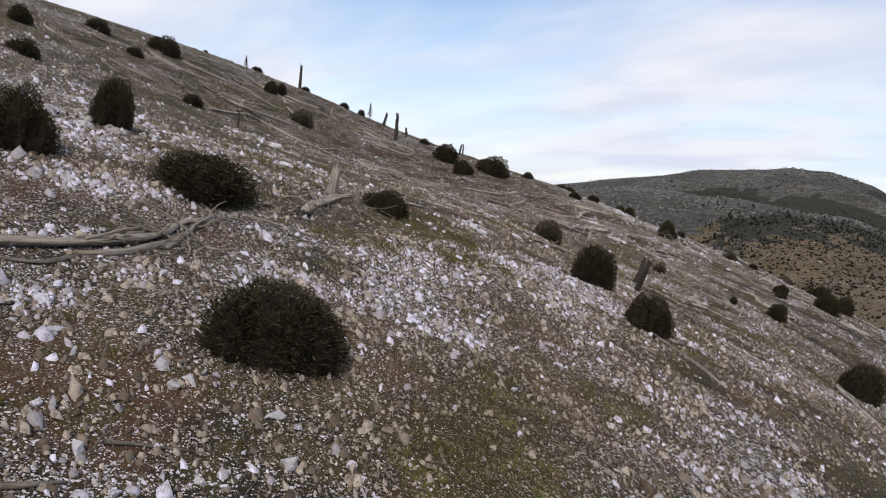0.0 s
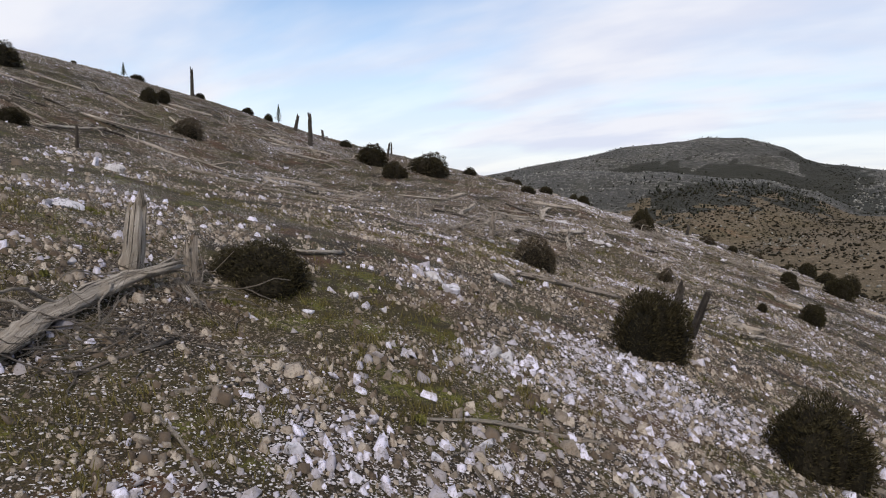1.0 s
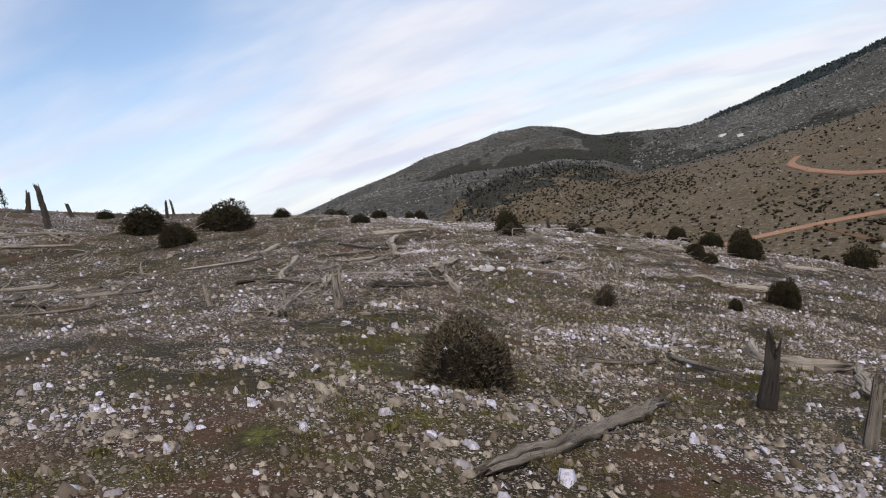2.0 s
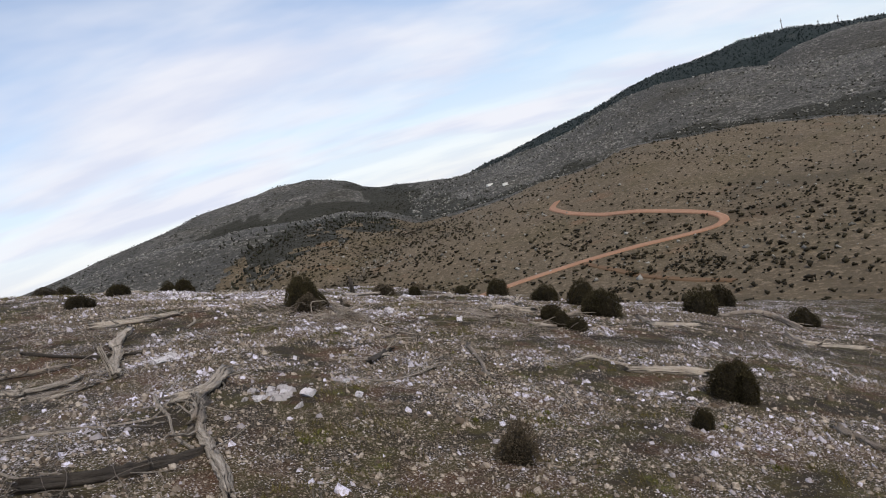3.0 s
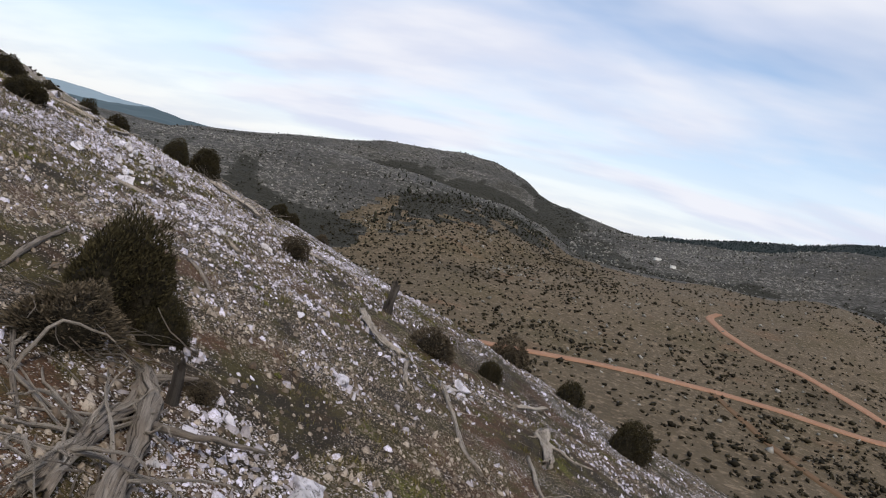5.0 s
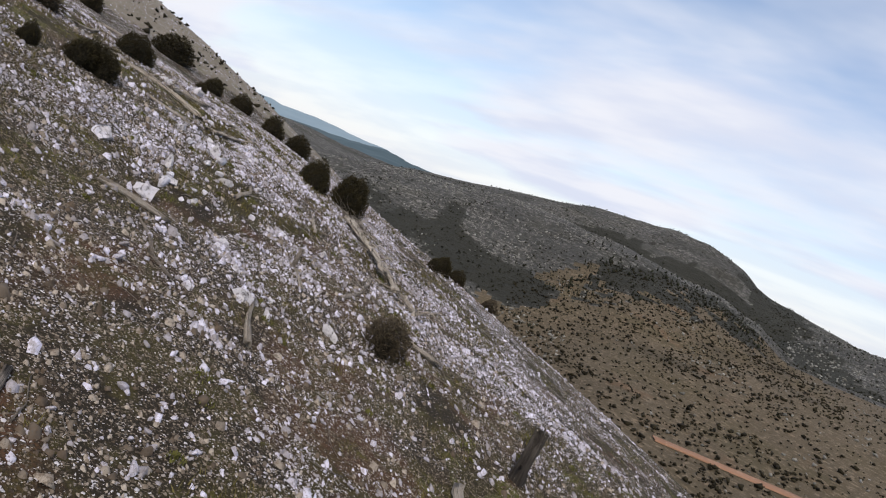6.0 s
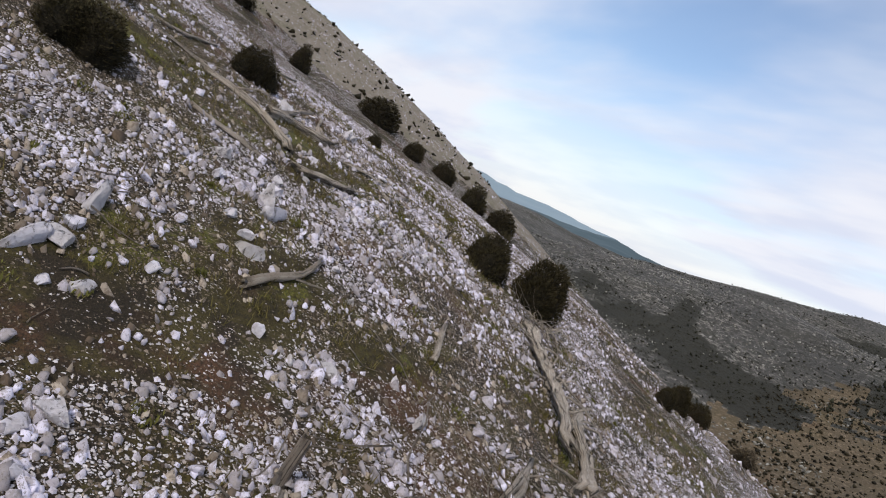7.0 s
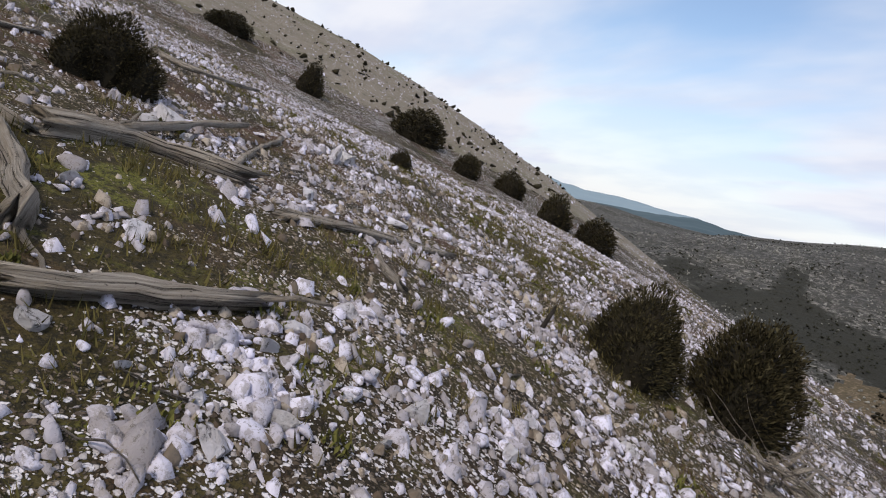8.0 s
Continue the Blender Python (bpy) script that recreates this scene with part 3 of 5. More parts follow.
# ---- mesh helpers ----
def mesh_of(name, verts, faces, mats, smooth_faces=False, uvs=None, index=None):
    me = bpy.data.meshes.new(name)
    me.from_pydata(np.asarray(verts, float).tolist(), [], [list(map(int, f)) for f in faces])
    for m in mats if isinstance(mats, (list, tuple)) else (mats,):
        me.materials.append(MAT[m])
    if uvs is not None:
        layer = me.uv_layers.new(name="grain")
        flat_uv = np.array([uvs[v] for f in faces for v in f], np.float32)
        layer.data.foreach_set("uv", flat_uv.ravel())
    if index is not None:
        me.polygons.foreach_set("material_index", np.asarray(index, np.int32))
    if smooth_faces:
        me.polygons.foreach_set("use_smooth", np.ones(len(me.polygons), bool))
    me.update()
    return me


def part(name, me, parent, label=""):
    ob = new(name, me)
    ob.parent = parent
    return tagged(ob, label) if label else ob


def slope_turn(x, y, share=1.0):
    """The turn that lays a thing with the slope at a place."""
    n = Vector((ground_z(x - 0.6, y) - ground_z(x + 0.6, y), ground_z(x, y - 0.6) - ground_z(x, y + 0.6), 1.2 / share))
    return n.to_track_quat("Z", "Y")


def thing(name, x, y, label, category, group="", z=None, turn=0.0, scale=(1, 1, 1), sink=0.0, lean=0.0):
    ob = new(name)
    ob.empty_display_size = 0.2
    ob.matrix_basis = Matrix.LocRotScale((x, y, (ground_z(x, y) if z is None else z) - sink),
                                           (slope_turn(x, y, lean) if lean else Euler((0, 0, 0)).to_quaternion()) @ Euler((0, 0, turn)).to_quaternion(), scale)
    return tagged(ob, label, category, group)


def tube(points, radii, sides, rng, rough=0.12, jag=0.0, flute=0.0):
    """A limb along points: vertices, faces and grain coordinates, with closed, splintered ends."""
    pts, radii = np.asarray(points, float), np.asarray(radii, float)
    n = len(pts)
    tang = np.gradient(pts, axis=0)
    tang /= np.linalg.norm(tang, axis=1)[:, None] + 1e-9
    ref = np.array([0.0, 0.0, 1.0]) if abs(tang[:, 2]).max() < 0.9 else np.array([1.0, 0.2, 0.0])
    side = np.cross(tang, ref)
    side /= np.linalg.norm(side, axis=1)[:, None] + 1e-9
    up = np.cross(side, tang)
    ang = np.linspace(0, 2 * np.pi, sides, endpoint=False)
    bump = 1 + rough * rng.normal(size=(n, sides)) + flute * np.sin(ang * 3 + rng.uniform(0, 6))[None] + 0.6 * flute * np.sin(ang * 5 + 1)[None]
    ring = pts[:, None] + (side[:, None] * np.cos(ang)[None, :, None] + up[:, None] * np.sin(ang)[None, :, None]) * (radii[:, None] * bump)[..., None]
    if jag:
        ring[0] -= tang[0] * (rng.uniform(0, 1, sides) * jag * radii[0] * 2)[:, None]
        ring[-1] += tang[-1] * (rng.uniform(0, 1, sides) * jag * radii[-1] * 3)[:, None]
    length = np.r_[0, np.cumsum(np.linalg.norm(np.diff(pts, axis=0), axis=1))]
    off = rng.uniform(0, 50)
    verts = ring.reshape(-1, 3)
    uvs = np.stack(np.broadcast_arrays(length[:, None] + off, np.abs(ang / np.pi - 1)[None] * 0.5 * 3), -1).reshape(-1, 2)
    faces = [(i * sides + j, i * sides + (j + 1) % sides, (i + 1) * sides + (j + 1) % sides, (i + 1) * sides + j) for i in range(n - 1) for j in range(sides)]
    verts = np.vstack([verts, pts[0] + tang[0] * radii[0] * 0.3, pts[-1] - tang[-1] * radii[-1] * 0.3])
    uvs = np.vstack([uvs, [off, 0], [length[-1] + off, 0]])
    a, b = n * sides, n * sides + 1
    faces += [(a, (j + 1) % sides, j) for j in range(sides)]
    faces += [(b, (n - 1) * sides + j, (n - 1) * sides + (j + 1) % sides) for j in range(sides)]
    return verts, faces, uvs


def wander(start, way, length, steps, rng, bend=0.25, lift=0.0):
    """A crooked line for a dead branch."""
    pts, way = [np.asarray(start, float)], np.asarray(way, float)
    for _ in range(steps):
        way = way + rng.normal(size=3) * bend
        way[2] += lift
        way /= np.linalg.norm(way) + 1e-9
        pts.append(pts[-1] + way * length / steps)
    return np.array(pts)


# ---- bushes ----
def leaf_quads(centres, normals, size, rng):
    """Small crossed leaves: one quad each, facing about outwards."""
    n = len(centres)
    nor = normals + rng.normal(size=(n, 3)) * 0.7
    nor /= np.linalg.norm(nor, axis=1)[:, None]
    a = np.cross(nor, rng.normal(size=(n, 3)))
    a /= np.linalg.norm(a, axis=1)[:, None]
    b = np.cross(nor, a)
    s = size * rng.uniform(0.6, 1.5, n)[:, None]
    v = np.stack([centres - a * s, centres - b * s * 0.5 + nor * s * 0.3, centres + a * s, centres + b * s * 0.5 + nor * s * 0.3], 1).reshape(-1, 3)
    return v, np.arange(4 * n).reshape(-1, 4)


def bush_lobes(rng, seed):
    """Domes that make up one uneven crown: centre and radii of each."""
    lobes = [((0.0, 0.0, 0.02), (0.44, 0.42, rng.uniform(0.86, 0.98)))]
    turn = rng.uniform(0, 6.28)
    for k in range(1 + seed % 3):
        a, r = turn + k * 2.2 + rng.normal(0, 0.3), rng.uniform(0.24, 0.32)
        lobes.append(((0.27 * math.cos(a), 0.27 * math.sin(a), 0.0), (r, r, rng.uniform(0.55, 0.85))))
    return [(np.array(c), np.array(r)) for c, r in lobes]


def bush_swell(d, seed):
    """Bulges and hollows of a crown along the way d from its middle."""
    v = Vector(d)
    return 1 + 0.17 * noise.noise(v * 2.1 + Vector((seed, 0, 0))) + 0.10 * noise.noise(v * 4.7 + Vector((0, seed, 0))) + 0.06 * noise.noise(v * 9.5 + Vector((0, 0, seed)))


def bush_meshes(seed, sprigs=21000, leaf="bush_leaf", size=0.046, core=0.80):
    """Crown, dark core for its inner shade, and stems of one bush, 1 m wide and 1 m high before scaling."""
    rng = np.random.default_rng(seed)
    lobes = bush_lobes(rng, seed)
    area = np.array([r[0] * r[2] for _, r in lobes])
    pick = rng.choice(len(lobes), sprigs, p=area / area.sum())
    d = rng.normal(size=(sprigs, 3))
    d[:, 2] = np.where(d[:, 2] < -0.35, -d[:, 2], d[:, 2])
    d /= np.linalg.norm(d, axis=1)[:, None]
    cen, rad = np.array([b[0] for b in lobes])[pick], np.array([b[1] for b in lobes])[pick]
    swell = np.array([bush_swell(q, seed + 3 * k) for q, k in zip(d, pick)])
    reach = swell * (1 - np.abs(rng.normal(size=sprigs)) * 0.09 + (rng.random(sprigs) < 0.10) * rng.uniform(0, 0.08, sprigs))
    c = cen + d * rad * reach[:, None]
    inside = np.zeros(sprigs, bool)
    for k, (bc, br) in enumerate(lobes):
        inside |= (pick != k) & ((((c - bc) / br) ** 2).sum(1) < 0.62)
    keep = ~inside & (c[:, 2] > -0.25)
    c, d = c[keep], d[keep]
    n = len(c)
    way = d * (1, 1, 0.6) + (0, 0, 0.55) + rng.normal(size=(n, 3)) * 0.42
    way /= np.linalg.norm(way, axis=1)[:, None]
    side = np.cross(way, rng.normal(size=(n, 3)))
    side /= np.linalg.norm(side, axis=1)[:, None]
    ln = size * rng.uniform(0.5, 1.4, n)[:, None]
    v = np.stack([c - way * ln * 0.5, c + side * ln * 0.13, c + way * ln * 0.6, c - side * ln * 0.13], 1).reshape(-1, 3)
    wide = 1.0 / (2 * np.percentile(np.hypot(c[:, 0], c[:, 1]), 95))
    fit = np.array([wide, wide, 1.0 / np.percentile(c[:, 2], 99.5)])
    crown = mesh_of("crown", v * fit, np.arange(4 * n).reshape(-1, 4), leaf)
    # added dark solid that fills the crown and stands in for its inner shade
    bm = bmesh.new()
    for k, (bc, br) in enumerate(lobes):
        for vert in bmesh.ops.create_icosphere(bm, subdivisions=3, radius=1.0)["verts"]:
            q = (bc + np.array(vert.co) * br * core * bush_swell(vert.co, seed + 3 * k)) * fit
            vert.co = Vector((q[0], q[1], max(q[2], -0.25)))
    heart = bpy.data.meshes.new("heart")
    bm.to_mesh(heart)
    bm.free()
    heart.materials.append(MAT["bush_inner_shade"])
    vs, fs, us, off = [], [], [], 0
    for _ in range(14):
        a = rng.uniform(0, 2 * np.pi)
        out = np.array([np.cos(a), np.sin(a), rng.uniform(0.2, 1.4)])
        p = wander(np.array([0, 0, 0.02]) + out * (0.1, 0.1, 0), out, rng.uniform(0.42, 0.60), 5, rng, 0.16)
        tv, tf, tu = tube(p, np.linspace(0.010, 0.0025, len(p)), 4, rng)
        vs.append(tv); us.append(tu); fs += [tuple(q + off for q in face) for face in tf]; off += len(tv)
    stems = mesh_of("branchwork", np.vstack(vs), fs, "dark_wood", uvs=np.vstack(us))
    return crown, heart, stems


BUSH_KINDS = [bush_meshes(100 + k, 15000) for k in range(6)]
LIGHT_KINDS = [bush_meshes(120 + k, 4500, "bush_leaf", 0.075) for k in range(6)]
DRY_KINDS = [bush_meshes(140 + k, 8000, "dry_leaf", 0.06, 0.6) for k in range(2)]


def add_bush(x, y, w, h, seed, dry=False):
    rng = random.Random(seed)
    far_off = float(rocky_share(np.array([x]), np.array([y]))[0]) > 0.6
    kind = DRY_KINDS[seed % 2] if dry else (LIGHT_KINDS if far_off else BUSH_KINDS)[seed % 6]
    size = "low spreading" if h < 0.5 * w else "tall" if h > 0.95 * w else "rounded"
    look_of = "brownish half-dry" if dry else "dark green dense"
    ob = thing("bush", x, y, f"{size} {look_of} thorny bush on the stony slope", "bush", "bushes on the hillside",
               turn=rng.uniform(0, 6.28), scale=(w * 1.04, w * rng.uniform(0.9, 1.1), h * 0.98), sink=0.06 * h, lean=0.6)
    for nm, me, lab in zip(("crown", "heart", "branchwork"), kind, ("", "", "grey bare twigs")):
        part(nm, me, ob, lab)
    return ob


BUSHES_START = [
    (-6.6, 4.5, 1.65, 0.88),
    (-14.0, 3.8, 1.22, 1.22),
    (-12.6, 6.8, 2.14, 0.82),
    (-18.2, 7.1, 1.14, 1.39),
    (-13.5, 12.8, 1.44, 0.65),
    (-14.9, 23.6, 1.26, 0.89),
    (-9.9, 18.4, 1.46, 1.22),
    (-6.95, 16.2, 1.42, 1.05),
    (-53.2, 19.6, 1.75, 0.92),
    (-45.5, 12.4, 1.38, 0.99),
    (-35.5, 9.9, 1.60, 0.72),
    (-48.1, 20.2, 1.18, 0.63),
    (-37.3, 19.1, 1.38, 0.66),
]
BUSHES_CREST = [
    (-36.4, 43.1, 1.91, 1.15),
    (-45.2, 32.6, 2.07, 1.24),
    (-53.5, 35.9, 1.31, 0.98),
    (-67.5, 42.0, 1.65, 0.62),
    (-54.5, 25.3, 2.57, 1.47),
    (-52.5, 34.2, 1.33, 1.12),
]
BUSHES_SHOULDER_A = [
    (-3.8, 29.9, 1.74, 1.44),
    (-9.3, 39.1, 1.13, 0.92),
    (-10.9, 36.5, 0.43, 0.39),
    (-14.3, 34.5, 0.78, 0.63),
    (-19.0, 60.9, 1.40, 0.75),
    (-17.5, 62.8, 0.75, 0.55),
    (-10.5, 59.2, 1.44, 0.96),
    (-11.6, 49.2, 0.95, 0.61),
    (-11.5, 47.5, 0.73, 0.59),
    (-11.1, 46.9, 0.81, 0.52),
    (-3.0, 58.3, 1.84, 1.55),
    (4.9, 76.4, 2.20, 1.83),
    (3.3, 60.8, 1.85, 1.10),
    (-18.5, 78.3, 2.10, 1.57),
]
BUSHES_SHOULDER_B = [
    (-23.8, 61.2, 0.95, 0.62),
    (-14.9, 74.7, 1.50, 1.12),
    (-19.2, 50.2, 0.44, 0.25),
    (-12.6, 66.8, 1.75, 1.35),
    (-9.1, 56.9, 1.45, 1.40),
    (-9.2, 51.8, 1.70, 1.20),
    (-21.0, 50.65, 1.40, 1.42),
    (-20.3, 50.7, 0.75, 0.70),
    (-20.5, 49.5, 1.15, 0.75),
]
BUSHES_FLANK_A = [
    (-40.8, 45.8, 3.17, 1.50),
    (-36.8, 48.1, 3.3, 1.74),
    (-36.5, 53.3, 1.28, 0.69),
    (-59.9, 48.9, 1.17, 0.64),
    (-57.1, 49.1, 1.04, 0.68),
    (-46.3, 48.5, 1.12, 0.61),
    (-65.2, 47.2, 1.30, 0.54),
    (-30.0, 51.4, 1.27, 0.55),
    (-36.3, 59.4, 1.34, 0.51),
    (-32.4, 59.2, 1.27, 0.61),
    (-32.0, 57.7, 0.44, 0.48),
    (-34.3, 79.6, 0.93, 0.93),
    (-52.3, 76.7, 1.32, 0.99),
    (-37.3, 62.8, 1.12, 0.82),
]
BUSHES_FLANK_B = [
    (-57.7, 71.1, 1.26, 1.53),
    (-57.5, 76.7, 3.01, 1.59),
    (-42.9, 69.3, 0.66, 0.49),
    (-53.7, 77.7, 1.17, 0.84),
    (-64.5, 68.6, 2.44, 1.04),
    (-52.8, 79.4, 1.46, 1.13),
    (-49.8, 79.8, 1.72, 1.41),
    (-48.0, 80.7, 1.92, 1.26),
    (-33.9, 68.4, 1.28, 1.08),
    (-33.75, 70.3, 1.75, 1.42),
    (-33.8, 78.0, 0.75, 0.70),
    (-34.8, 82.4, 1.07, 0.83),
    (-34.9, 87.8, 1.24, 0.88),
]

DRY_BUSHES = {(-23.8, 61.2), (-19.2, 50.2), (-14.3, 34.5), (-15.6, 24.7), (-20.5, 49.5)}
for n, row in enumerate(BUSHES_START + BUSHES_CREST + BUSHES_SHOULDER_A + BUSHES_SHOULDER_B + BUSHES_FLANK_A + BUSHES_FLANK_B):
    dry = any(math.hypot(row[0] - a, row[1] - b) < 0.9 for a, b in DRY_BUSHES) or n % 9 == 5
    add_bush(*row, n, dry)


# ---- dead wood ----
LOGS_FOOT = [
    (0.021, (-5.10, 1.33), (-5.04, 1.72)),
    (0.015, (-5.35, 2.11), (-5.13, 2.84)),
    (0.034, (-9.11, 2.34), (-8.99, 2.85), (-9.27, 3.35)),
    (0.046, (-9.27, 3.35), (-9.37, 3.99), (-9.75, 4.65)),
    (0.027, (-9.97, 5.22), (-9.60, 5.47)),
    (0.067, (-9.46, 2.42), (-9.54, 3.23), (-9.84, 4.51), (-10.76, 5.51), (-11.47, 7.04)),
    (0.041, (-9.64, 4.60), (-10.54, 5.51), (-11.00, 6.06)),
    (0.049, (-6.33, 15.59), (-5.09, 15.43), (-3.76, 14.55)),
    (0.090, (-4.22, 28.04), (-2.23, 23.76)),
]
LOGS_HOLLOW = [
    (0.014, (-10.73, 9.59), (-10.24, 9.54), (-9.73, 9.40)),
    (0.012, (-9.27, 11.61), (-8.91, 11.32), (-8.72, 11.28)),
    (0.014, (-11.09, 9.95), (-10.97, 10.44)),
    (0.022, (-11.75, 9.35), (-11.93, 9.86), (-12.07, 10.57)),
    (0.022, (-9.63, 11.58), (-9.33, 12.31), (-9.05, 12.61), (-8.49, 13.33)),
    (0.091, (-12.25, 9.09), (-12.66, 9.57), (-13.09, 10.19), (-13.29, 10.79), (-13.39, 11.34)),
    (0.042, (-13.48, 11.47), (-12.88, 11.34)),
    (0.061, (-6.67, 16.22), (-6.14, 16.59)),
    (0.046, (-15.07, 14.18), (-14.61, 14.52), (-14.70, 15.57)),
    (0.080, (-13.72, 20.73), (-13.20, 21.84), (-12.57, 24.13)),
    (0.090, (-9.69, 26.79), (-9.14, 30.49)),
    (0.079, (-38.08, 20.73), (-40.08, 24.28)),
    (0.079, (-44.10, 25.44), (-42.61, 27.18), (-43.80, 31.53)),
]
LOGS_SHOULDER_LOW = [
    (0.047, (-13.95, 27.17), (-13.47, 27.35), (-12.83, 27.97)),
    (0.046, (-12.47, 28.68), (-12.11, 27.92), (-11.69, 27.15), (-11.32, 26.65)),
    (0.031, (-19.15, 29.08), (-18.65, 29.61)),
    (0.033, (-20.95, 28.25), (-21.10, 28.69)),
    (0.140, (-10.98, 31.22), (-10.90, 30.07), (-10.48, 29.64), (-10.02, 29.28)),
    (0.088, (-22.11, 31.23), (-21.21, 29.36), (-20.65, 28.26)),
    (0.132, (-22.55, 33.96), (-21.78, 32.20)),
    (0.069, (-25.94, 33.88), (-25.32, 34.35), (-22.79, 32.89)),
    (0.107, (-27.11, 39.41), (-25.49, 35.81), (-24.50, 34.19)),
    (0.120, (-29.71, 40.67), (-29.67, 41.71)),
]
LOGS_SHOULDER = [
    (0.088, (-20.52, 33.10), (-19.82, 33.39), (-18.99, 34.31)),
    (0.092, (-19.79, 36.59), (-18.79, 34.41), (-17.95, 32.82)),
    (0.038, (-20.93, 37.64), (-19.70, 35.46), (-18.99, 34.41)),
    (0.069, (-8.18, 36.96), (-8.02, 35.96)),
    (0.093, (-25.05, 39.08), (-24.34, 39.13), (-23.88, 39.86)),
    (0.045, (-12.22, 42.00), (-11.54, 42.47), (-10.71, 41.71)),
    (0.109, (-22.74, 39.61), (-24.79, 44.05), (-25.14, 45.38)),
    (0.099, (-2.45, 50.24), (-2.21, 49.12), (0.09, 49.89)),
]
LOGS_BROW_WEST = [
    (0.112, (-19.28, 35.48), (-19.63, 36.36)),
    (0.116, (-20.36, 37.06), (-19.96, 37.41), (-20.10, 38.94)),
    (0.026, (-17.12, 38.80), (-16.48, 38.89), (-15.58, 40.65)),
    (0.046, (-14.75, 43.40), (-14.57, 41.52), (-14.45, 39.69)),
    (0.093, (-10.92, 41.04), (-10.03, 41.20), (-9.17, 41.25)),
    (0.109, (-26.51, 46.10), (-25.36, 46.60), (-24.74, 47.97)),
    (0.120, (-3.14, 55.25), (0.34, 58.96), (1.13, 56.36)),
]
LOGS_BROW = [
    (0.085, (-17.17, 40.78), (-17.02, 41.58), (-16.88, 42.12)),
    (0.028, (-17.13, 44.19), (-16.84, 45.71)),
    (0.069, (-12.53, 47.81), (-11.89, 47.35)),
    (0.040, (-14.48, 48.79), (-13.04, 47.70), (-11.60, 47.60)),
    (0.046, (-23.60, 46.07), (-23.63, 46.75), (-23.94, 47.48)),
    (0.093, (-11.02, 49.84), (-9.72, 52.59)),
    (0.095, (-7.87, 51.22), (-7.79, 49.33), (-6.23, 49.44)),
    (0.080, (-9.68, 52.44), (-8.82, 52.05)),
]
LOGS_BEND = [
    (0.024, (-17.80, 46.60), (-17.76, 45.00), (-18.22, 45.04)),
    (0.030, (-18.57, 45.77), (-18.12, 45.99), (-17.85, 46.54)),
    (0.030, (-17.73, 47.21), (-17.66, 48.83)),
    (0.086, (-14.65, 50.69), (-14.24, 49.48), (-13.79, 48.88)),
    (0.113, (-13.61, 53.61), (-13.44, 51.55), (-12.83, 51.37), (-12.20, 51.06)),
    (0.042, (-15.52, 56.54), (-14.97, 54.06)),
    (0.112, (-12.45, 59.66), (-12.31, 53.29)),
]
LOGS_TURN = [
    (0.074, (-18.84, 47.56), (-19.04, 48.07), (-19.31, 48.79)),
    (0.029, (-20.61, 48.90), (-19.29, 47.82), (-18.87, 47.59)),
    (0.111, (-19.59, 49.77), (-18.99, 48.94), (-17.97, 46.99), (-17.44, 46.08), (-17.06, 45.37)),
    (0.081, (-18.82, 47.59), (-19.22, 48.67), (-19.43, 49.53)),
    (0.042, (-22.09, 49.98), (-22.52, 50.84), (-23.03, 51.85)),
    (0.033, (-22.46, 54.17), (-21.21, 53.23)),
    (0.047, (-17.88, 57.77), (-16.70, 54.63), (-16.14, 53.72)),
    (0.048, (-18.74, 57.37), (-18.16, 55.53)),
    (0.112, (-15.49, 58.98), (-15.06, 56.93)),
    (0.072, (-20.81, 59.78), (-19.42, 57.41), (-18.76, 56.73)),
    (0.077, (-16.33, 60.62), (-15.59, 63.69)),
]
LOGS_STEEP_EARLY = [
    (0.040, (-23.53, 57.60), (-24.00, 57.96), (-24.48, 58.51)),
    (0.022, (-25.17, 57.04), (-24.62, 57.10)),
    (0.025, (-25.24, 57.05), (-25.90, 57.38), (-26.38, 57.48)),
    (0.044, (-27.21, 57.25), (-27.13, 57.57), (-26.88, 57.88), (-26.66, 58.07)),
    (0.034, (-25.25, 60.14), (-25.92, 60.55)),
    (0.072, (-23.91, 62.35), (-23.52, 62.62)),
    (0.041, (-25.13, 61.17), (-25.53, 62.16), (-26.28, 63.41), (-27.23, 64.71)),
    (0.074, (-26.99, 66.26), (-25.45, 64.63)),
]
LOGS_STEEP_MID = [
    (0.046, (-26.39, 63.36), (-27.14, 64.52)),
    (0.044, (-28.64, 63.57), (-29.35, 64.35)),
    (0.080, (-29.26, 67.88), (-27.16, 65.91)),
    (0.105, (-31.83, 68.59), (-29.69, 67.36), (-28.01, 66.14)),
]
LOGS_STEEP_LATE = [
    (0.049, (-28.45, 60.88), (-28.71, 61.20), (-29.05, 61.72), (-29.58, 62.10)),
    (0.040, (-32.36, 60.69), (-32.08, 61.23), (-31.84, 61.86)),
    (0.074, (-34.86, 61.38), (-34.28, 62.08), (-32.84, 62.46)),
    (0.072, (-30.93, 68.07), (-30.23, 67.78), (-29.69, 67.34)),
    (0.043, (-35.62, 60.27), (-35.52, 60.98), (-35.03, 61.66), (-34.22, 62.28)),
    (0.041, (-36.62, 60.64), (-36.90, 61.27), (-38.37, 62.12)),
]
